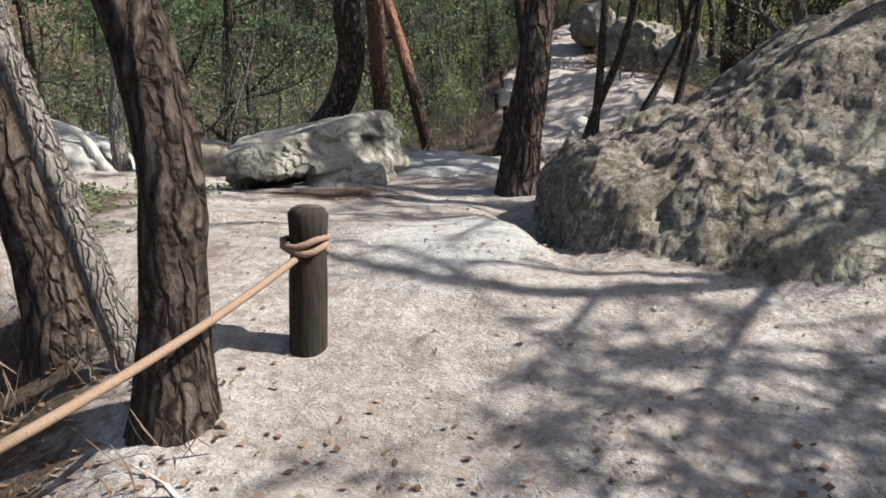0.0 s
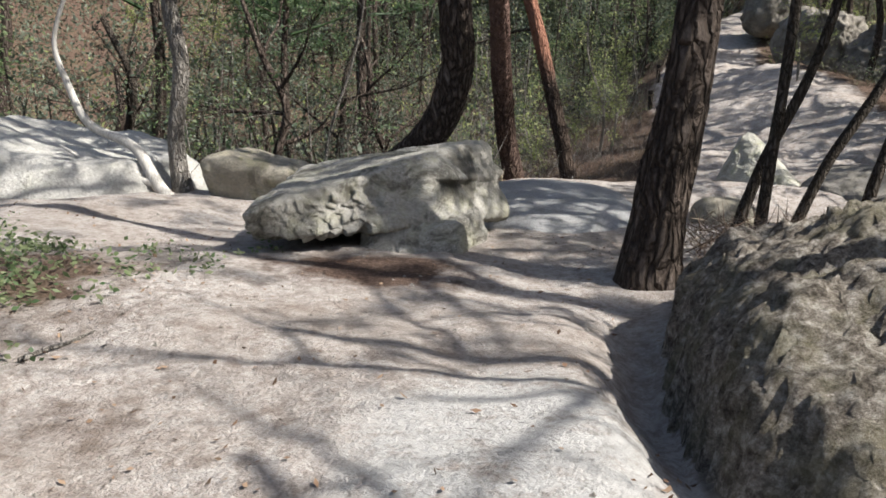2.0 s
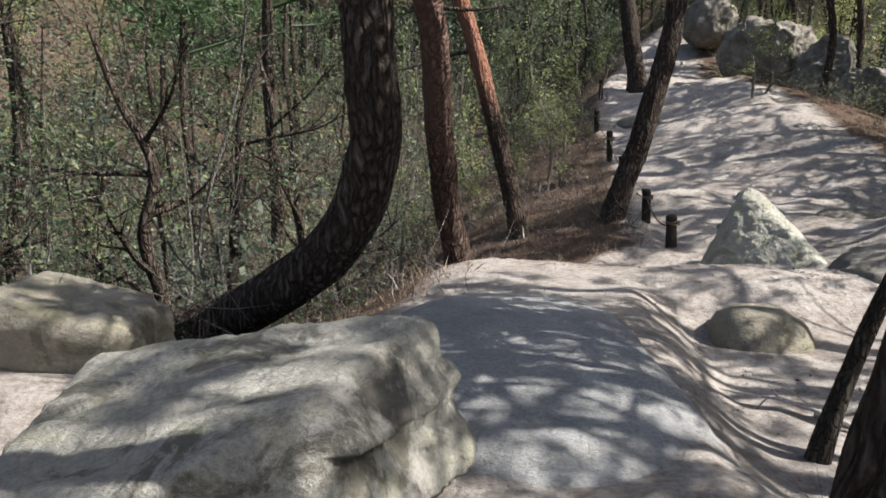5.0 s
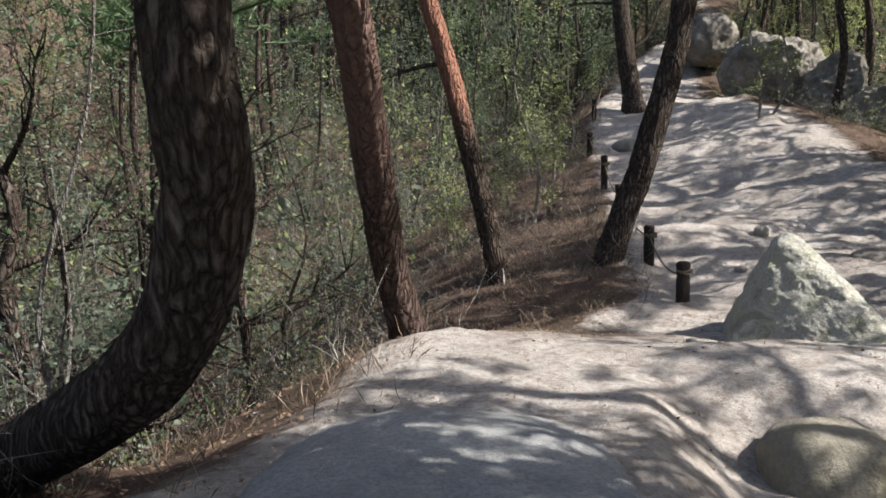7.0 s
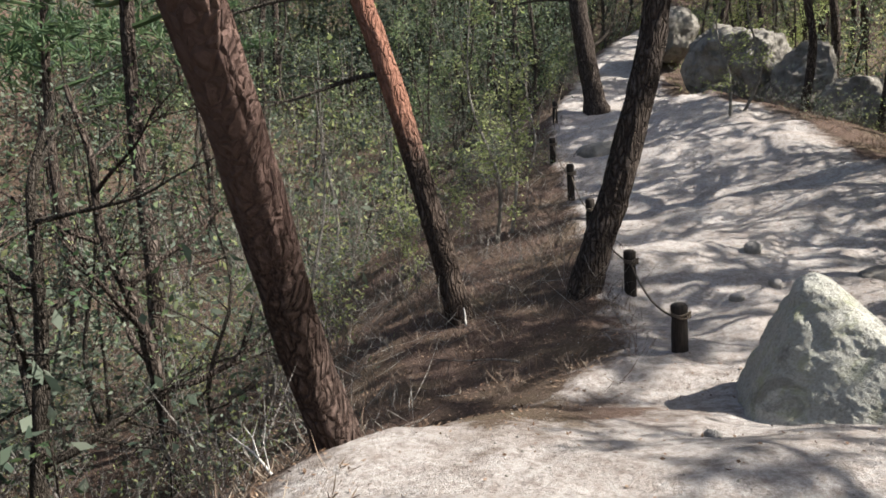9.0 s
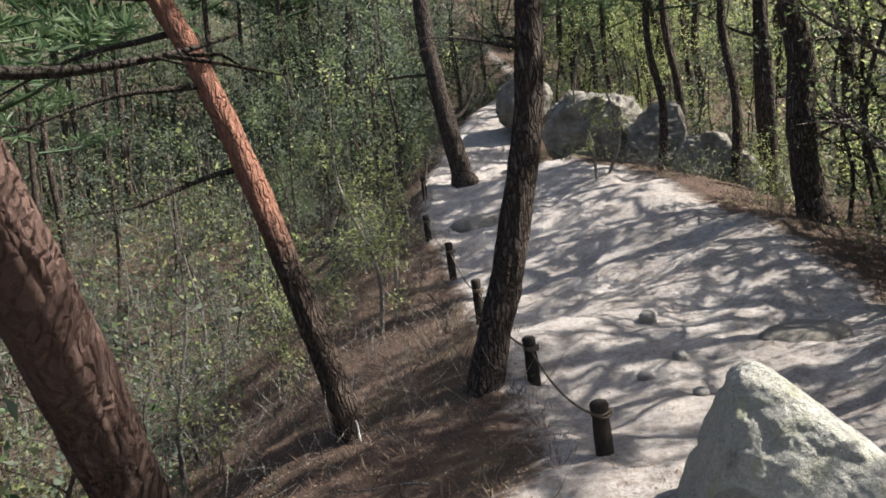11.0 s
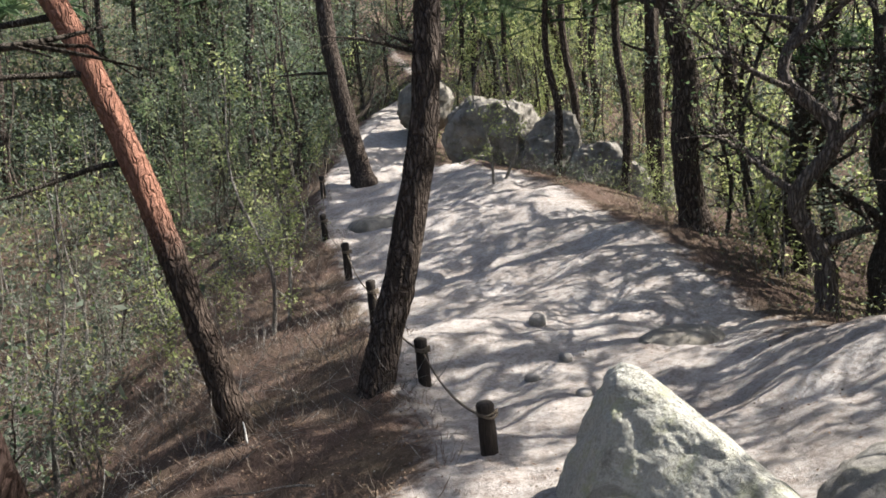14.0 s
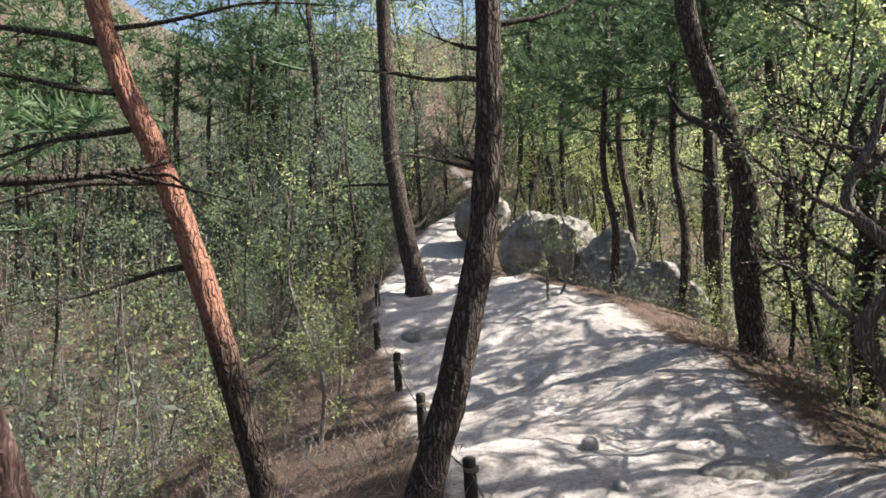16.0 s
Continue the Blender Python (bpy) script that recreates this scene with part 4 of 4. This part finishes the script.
def build_woods():
    rng = random.Random(77)
    shrubs = [leafy_tree("shrub", foot(-3.0 - i, 18 + i), 1.4 + 0.3 * i, 0.8, (420, 260, 420, 120)[i], 0.066, "leafy green shrub growing on the slope", (M_LEAF_DULL, M_LEAF_DULL, M_LEAF_YELLOW, M_LEAF)[i], M_GREY_TWIG, 20 + i, 4, 0.016, category="shrub") for i in range(4)]
    slim = [leafy_tree("sapling", foot(-5.5 - 2 * i, 15 + 3 * i), 5.5 + i, 1.8, (950, 750, 1050, 1150)[i], 0.092, "slim broad-leaved tree with thin foliage", (M_LEAF_DULL, M_LEAF_DULL, M_LEAF, M_LEAF_YELLOW)[i], M_TWIG, 40 + i, 1, 0.06, low=0.15) for i in range(4)]
    bare = [leafy_tree("bare_tree", foot(-6 - 2 * i, 10 + 4 * i), 4.0 + i, 1.9, 0, 0.1, "bare tree with dark branching limbs", M_LEAF, (M_TWIG, M_GREY_TWIG, M_GREY_TWIG)[i], 60 + i, 1, 0.045, low=0.12) for i in range(3)]
    far = [pine("far_pine", foot(-9 - 3 * i, 24 + 5 * i), [(0, 0, 0), (0.1, 0, 2), (-0.15, 0.1, 4.5), (0.1, 0, 8)], 0.15, "tall pine standing in the woods", M_PINE, 0.5, 12, seed=80 + i, crown=(2.6, 3.6, 150, 0.22, 8), steps=24) for i in range(3)]
    # Pines added only for the shade they cast, most of them out of view.
    shade = [pine("tall_pine", foot(12 + 3 * i, 3), [(0, 0, 0), (0.15, 0, 2), (-0.1, 0.1, 4.0), (0.05, 0, 7)], 0.13, "tall pine with a wide flat crown, added for its shade", M_PINE, 0.55, 16, seed=85 + i, crown=(2.6, 3.4, 230, 0.13), steps=30) for i in range(2)]
    thin = pine("tall_pine", foot(5.0, 5.2), [(0, 0, 0), (0.15, 0, 2), (-0.1, 0.1, 4.0), (0.05, 0, 7.4)], 0.12, "unseen tall pine with a thin open crown, added to dapple the sun", M_PINE, 0.55, 16, seed=88, crown=(2.6, 3.6, 96, 0.13), steps=30)
    scatter(thin, [(5.7, 7.6, 1.1), (6.5, 9.9, 1.05)], rng)
    for kinds, count, area, sizes in ((shrubs[:2] + shrubs[3:], 150, (-14, 0, 2, 46), (0.6, 1.3)), (shrubs, 110, (3, 16, 2, 46), (0.6, 1.3)), (slim[:3], 70, (-24, 0, 8, 60), (0.7, 1.4)), (slim[1:], 50, (3, 26, 8, 60), (0.7, 1.3)), (slim, 70, (-42, 42, -16, 90), (0.9, 1.7)), (bare, 170, (-20, 2, 4, 50), (0.5, 1.15)), (bare, 70, (3, 20, 4, 50), (0.5, 1.1)), (far, 40, (-45, 0, -16, 95), (0.9, 1.5)), (far, 16, (12, 45, -16, 95), (0.9, 1.5))):
        made = 0
        while made < count:
            x, y = rng.uniform(area[0], area[1]), rng.uniform(area[2], area[3])
            if clear_of_path(x, y) and not (-5 < x < 5 and y < 9) and not (kinds is far and off_trail(np.array([x]), np.array([y]))[0] < 6):
                scatter(rng.choice(kinds), [(x, y, rng.uniform(*sizes))], rng)
                made += 1
    # Young yellow-green trees on the sunny shoulder.
    for _ in range(62):
        y = rng.uniform(13, 42)
        edge = float(knots(np.array([y]), RIGHT)[0])
        x = edge + rng.uniform(1.0, 9.0)
        if clear_of_path(x, y):
            scatter(slim[3] if rng.random() < 0.65 else slim[0], [(x, y, rng.uniform(0.55, 1.1))], rng)
    # Rows of added pines whose crowns break up the sun over the trail.
    for y in np.arange(-3, 48, 3.0):
        edge = float(knots(np.array([y]), RIGHT)[0])
        for k in range(2 if y > 10 and int(y / 3) % 2 else 1):
            x = edge + 2.6 + 1.8 * k + rng.uniform(-0.8, 1.2)
            dy, size = rng.uniform(-1.4, 1.4), rng.uniform(0.85, 1.2) * (1.4 if k else 1)
            if not (9.2 < y + dy < 15.5 or 2.0 < y + dy < 5.2 or (k == 0 and 5.0 < y + dy < 9.5) or (k == 0 and 18.5 < y + dy < 23)):
                scatter(rng.choice(shade), [(x, y + dy, size)], rng)
    # More added pines, mostly out of view, shading the path, slab and boulders.
    for x, y, size in ((4.9, 0.4, 0.8), (6.2, 2.2, 0.75), (4.4, 1.5, 0.62), (5.5, 6.3, 0.7), (6.0, 1.2, 0.6), (5.3, 8.9, 0.8), (3.9, 7.4, 0.6), (8.1, 15.0, 1.1), (14.0, 30.0, 1.1), (7.7, 13.2, 0.65), (5.8, 11.8, 0.5)):
        scatter(shade[0], [(x, y, size)], rng)
    # Unseen bare trees added beside the path to throw branch shadows on it.
    for x, y, size in ((4.4, 4.9, 1.1), (3.6, 4.3, 1.0), (4.4, 5.9, 1.2), (5.0, 2.9, 1.1), (3.9, 2.2, 1.0), (4.6, 7.6, 1.2), (5.0, 10.4, 1.1)):
        scatter(bare[0], [(x, y, size)], rng)
    for x, y, size in ((-0.7, 22, 0.9), (0.2, 24.2, 0.8), (-1.4, 20.4, 0.8), (-2.3, 18.8, 0.9), (0.4, 27, 0.9), (-0.2, 25.6, 1.0), (-1.9, 23.4, 1.1), (7.6, 23.4, 0.7), (8.6, 25.2, 0.7), (7.2, 22.4, 0.6), (9.4, 25.6, 0.9)):
        scatter(shrubs[2], [(x, y, size)], rng)

    # Growth on the slope beside the upper trail.
    for _ in range(70):
        x, y = rng.uniform(-3, 7), rng.uniform(33, 48)
        if off_trail(x, y) > 0.5 and x < 6:
            scatter(rng.choice(shrubs + slim[:3]), [(x, y, rng.uniform(0.8, 1.3))], rng)
    # Tall woods that close the view up the hill.
    for _ in range(115):
        x, y = rng.uniform(-14, 24), rng.uniform(43, 62)
        if off_trail(x, y) > 1.2 and clear_of_path(x, y):
            scatter(rng.choice(far + slim[:3] * 2 if x < 4 else slim[2:] * 2 + far[:1]), [(x, y, rng.uniform(1.1, 1.8))], rng)
    for _ in range(30):
        x, y = rng.uniform(-4, 7), rng.uniform(46, 62)
        if off_trail(x, y) > 0.8:
            scatter(rng.choice(slim[:3]), [(x, y, rng.uniform(1.7, 2.3))], rng)


build_woods()

# ---- litter, grass and brush ----


def quads(name, label, category, centres, ways, lengths, widths, material, spread_normal=0.6, seed=1, shadow=True):
    """One mesh of many thin leaves: centre, direction, length and width of each."""
    g = np.random.default_rng(seed)
    n = len(centres)
    ways = ways / np.linalg.norm(ways, axis=1, keepdims=True)
    up = g.normal(size=(n, 3)) * spread_normal + np.array([0, 0, 1.0])
    side = np.cross(ways, up)
    side /= np.linalg.norm(side, axis=1, keepdims=True) + 1e-9
    up = np.cross(side, ways)
    half = ways * (lengths / 2)[:, None]
    wide = side * (widths / 2)[:, None]
    curl = up * (lengths * g.uniform(0.0, 0.14, n))[:, None]
    v = np.stack([centres - half + curl, centres + wide, centres + half + curl, centres - wide], 1).reshape(-1, 3)
    me = bpy.data.meshes.new(name)
    me.vertices.add(4 * n)
    me.vertices.foreach_set("co", v.ravel())
    me.loops.add(4 * n)
    me.loops.foreach_set("vertex_index", np.arange(4 * n))
    me.polygons.add(n)
    me.polygons.foreach_set("loop_start", np.arange(n) * 4)
    me.update(calc_edges=True)
    me.materials.append(material)
    return tagged(new(name, me), label, category, kind="stuff")


def random_places(g, n, x0, x1, y0, y1, keep):
    x, y = g.uniform(x0, x1, n), g.uniform(y0, y1, n)
    ok = g.random(n) < keep(x, y)
    return x[ok], y[ok]


def build_cover():
    g = np.random.default_rng(5)
    patch = lambda x, y, f, seed: value_noise(x * f, y * f, seed)
    # Fallen leaves and needles.
    x, y = random_places(g, 150000, -9, 9, -1, 32, lambda x, y: np.clip(0.08 + 0.4 * (1 - smooth(2.0, 3.2, y)) + 0.22 * (patch(x, y, 1.3, 31) > 0.6) + smooth(-0.5, 0.6, off_trail(x, y)) * 0.5, 0, 1) * np.where((y > 7.2) & (y < 10.2) & (np.abs(x) < 0.9), 0.1, 1))
    n = len(x)
    z = ground_height(x, y) + 0.008
    quads("leaf_litter", "brown fallen leaves and pine needles on the ground", "leaf litter", np.stack([x, y, z], 1), np.stack([g.normal(size=n), g.normal(size=n), g.normal(size=n) * 0.25], 1), g.uniform(0.015, 0.05, n) * np.where(off_trail(x, y) < 0, 0.75, 1.15), g.uniform(0.005, 0.022, n) * np.where(y < 3.2, 1.5, 1.0), M_LITTER, 0.35, 6)
    # Dry grass in tufts along the edges.
    tx, ty = random_places(g, 6500, -8, 10, 1.5, 34, lambda x, y: smooth(-0.25, 0.25, off_trail(x, y)) * (1 - smooth(2.0, 6.0, off_trail(x, y))) * (patch(x, y, 0.9, 41) > 0.42))
    k = 9
    x, y = np.repeat(tx, k) + g.normal(0, 0.05, len(tx) * k), np.repeat(ty, k) + g.normal(0, 0.05, len(ty) * k)
    n = len(x)
    ways = np.stack([g.normal(0, 0.6, n), g.normal(0, 0.6, n), np.full(n, 0.8)], 1)
    length = g.uniform(0.08, 0.28, n)
    c = np.stack([x, y, ground_height(x, y)], 1) + ways / np.linalg.norm(ways, axis=1, keepdims=True) * (length * 0.45)[:, None]
    quads("dry_grass", "dry straw-coloured grass tufts along the trail", "grass", c, ways, length, g.uniform(0.004, 0.009, n), M_STRAW, 1.0, 7)
    # Thin dead twigs of the brush.
    x, y = random_places(g, 110000, -12, 13, 2, 36, lambda x, y: smooth(0.1, 0.8, off_trail(x, y)) * (patch(x, y, 0.6, 51) > 0.38) * 0.4)
    n = len(x)
    ways = np.stack([g.normal(0, 0.75, n), g.normal(0, 0.75, n), g.uniform(0.1, 1.2, n)], 1)
    length = g.uniform(0.15, 0.75, n)
    c = np.stack([x, y, ground_height(x, y) + g.uniform(0, 0.35, n)], 1) + ways / np.linalg.norm(ways, axis=1, keepdims=True) * (length * 0.4)[:, None]
    quads("brush_twigs", "thin grey dead twigs of the underbrush", "brush", c, ways, length, g.uniform(0.005, 0.012, n), M_GREY_TWIG, 1.0, 8)
    # Leaves of the low undergrowth, in clumps over both hillsides.
    for name, count, area, leaves, tall, size, material, seed in (
            ("undergrowth", 380, (-14, 16, 2, 45), 110, 0.8, 0.06, M_LEAF_DULL, 61), ("undergrowth", 220, (3, 16, 10, 45), 110, 0.8, 0.055, M_LEAF_YELLOW, 62), ("undergrowth", 60, (-9, 1, 10, 30), 110, 0.7, 0.055, M_LEAF_YELLOW, 68),
            ("hillside_foliage", 900, (-48, 48, -10, 90), 75, 2.6, 0.2, M_LEAF_DULL, 63), ("hillside_foliage", 650, (-40, -6, 2, 60), 75, 2.2, 0.15, M_LEAF_DULL, 69), ("hillside_foliage", 600, (-50, -14, 4, 60), 80, 3.4, 0.24, M_LEAF_DULL, 70), ("hillside_foliage", 340, (-16, 22, 45, 80), 90, 7.0, 0.24, M_LEAF_DULL, 71), ("hillside_foliage", 500, (-45, 48, 5, 90), 75, 3.2, 0.18, M_LEAF, 64),
            ("hillside_foliage", 320, (-20, 40, 20, 90), 90, 5.0, 0.16, M_LEAF_YELLOW, 65), ("hillside_foliage", 420, (-45, 50, 48, 95), 100, 9.0, 0.26, M_LEAF, 66), ("hillside_foliage", 300, (-45, 50, 75, 115), 100, 16.0, 0.4, M_LEAF_DULL, 67)):
        lo = 0.35 if name == "undergrowth" else 5.0
        brown = lambda x, y: 1 - 0.93 * ((y > 11) & (y < 25) & (x > -2.4) & (x < 3))
        cx, cy = random_places(g, count * 3, *area, lambda x, y: smooth(lo, lo + 0.5, off_trail(x, y)) * brown(x, y))
        cx, cy = cx[:count], cy[:count]
        m = len(cx)
        wide = np.repeat(g.uniform(0.25, 0.6, m) * (1 if name == "undergrowth" else 2.6), leaves)
        x = np.repeat(cx, leaves) + g.normal(0, 1, m * leaves) * wide
        y = np.repeat(cy, leaves) + g.normal(0, 1, m * leaves) * wide
        ok = off_trail(x, y) > 0.2
        x, y = x[ok], y[ok]
        n = len(x)
        z = ground_height(x, y) + np.abs(g.normal(0, 0.45, n)) * tall
        quads(name, "low leafy undergrowth on the slope" if name == "undergrowth" else "dense leafy growth on the far hillside", "undergrowth", np.stack([x, y, z], 1), g.normal(size=(n, 3)), size * g.uniform(0.6, 1.4, n), size * g.uniform(0.35, 0.6, n), material, 1.5, seed)


build_cover()


def loose_stones():
    rng = random.Random(9)
    spots = [(3.2, 18.2, 0.13), (2.55, 16.6, 0.08), (3.05, 16.9, 0.1), (2.7, 15.6, 0.07), (1.15, 12.3, 0.05)]
    for i, (x, y, r) in enumerate(spots):
        rock("stone", (x, y, ground_at(x, y) + r * 0.25), (r, r * rng.uniform(0.7, 1), r * 0.65), "small loose granite stone lying on the trail", M_STONE, rng.uniform(0, 180), 50 + i, 0.35, (), 2.6, (0, 0), 3)
    g = np.random.default_rng(12)
    x, y = random_places(g, 5200, -3, 6, -0.5, 24, lambda x, y: 0.25 + 0.6 * (value_noise(x * 0.8, y * 0.8, 71) > 0.55))
    z = ground_height(x, y)
    v, f = [], []
    for px, py, pz in zip(x, y, z):
        r = rng.uniform(0.005, 0.016)
        s = len(v)
        for a in range(5):
            t = a * 1.2566 + rng.random() * 0.6
            v.append((px + math.cos(t) * r, py + math.sin(t) * r * 0.8, pz - 0.003))
        v.append((px + rng.uniform(-.3, .3) * r, py, pz + r * 0.75))
        f += [(s + a, s + (a + 1) % 5, s + 5) for a in range(5)]
    tagged(new("gravel", mesh_from("gravel", v, f, M_STONE, True)), "coarse granite grit scattered on the trail", "gravel", kind="stuff")


loose_stones()


def fallen_branches():
    rng = random.Random(21)
    for x, y, turn, length, thick, mat, rise in ((-0.52, 2.1, 130, 0.35, 0.014, M_DEAD, 0.0), (-1.35, 12.9, 140, 1.1, 0.016, M_DEAD, 0.1), (-0.35, 16.7, 95, 0.8, 0.012, M_DEAD, 0.9),
                                                (-1.9, 14.5, 20, 0.9, 0.014, M_GREY_TWIG, 0.1), (0.2, 15.2, 170, 0.8, 0.012, M_GREY_TWIG, 0.0), (-1.8, 11.4, 60, 1.0, 0.02, M_GREY_TWIG, 0.15),
                                                (-2.3, 12.3, 100, 1.2, 0.018, M_TWIG, 0.2), (1.4, 9.0, 30, 0.9, 0.02, M_DEAD, 0.25), (1.6, 8.8, 150, 0.8, 0.018, M_DEAD, 0.3), (-1.6, 4.3, 75, 0.5, 0.01, M_GREY_TWIG, 0.0)):
        s = Shape()
        limb(s, Vector((0, 0, 0)), Vector((math.cos(radians(turn)), math.sin(radians(turn)), rise)), length, 0.0, thick, rng, 4)
        ob = new("fallen_branch", s.mesh("fallen_branch", mat))
        ob.location = (x, y, ground_at(x, y) + 0.012)
        tagged(ob, "dry broken branch lying on the ground", "branch")


fallen_branches()


def low_plants():
    """Creeping green plants in the shade of the clearing, and dry stalks on the shelf's back."""
    g = np.random.default_rng(33)
    cx, cy = g.normal(-2.6, 0.55, 70), g.normal(5.2, 0.55, 70)
    x, y = np.repeat(cx, 26) + g.normal(0, 0.07, 1820), np.repeat(cy, 26) + g.normal(0, 0.07, 1820)
    z = ground_height(x, y) + np.abs(g.normal(0, 0.03, 1820)) + 0.01
    quads("low_plants", "creeping green plants on the shaded sand", "plants", np.stack([x, y, z], 1), g.normal(size=(1820, 3)) * np.array([1, 1, 0.5]), g.uniform(0.02, 0.05, 1820), g.uniform(0.012, 0.026, 1820), M_LEAF, 0.9, 34)
    x, y = g.uniform(0.75, 1.7, 700), g.uniform(6.0, 7.1, 700)
    ways = np.stack([g.normal(0, 0.8, 700), g.normal(0, 0.8, 700), g.uniform(0.1, 0.9, 700)], 1)
    quads("dry_stalks", "dry stalks and twigs at the foot of the pine", "brush", np.stack([x, y, ground_height(x, y) + g.uniform(0.02, 0.22, 700)], 1), ways, g.uniform(0.15, 0.45, 700), g.uniform(0.004, 0.009, 700), M_STRAW, 1.0, 35)


low_plants()
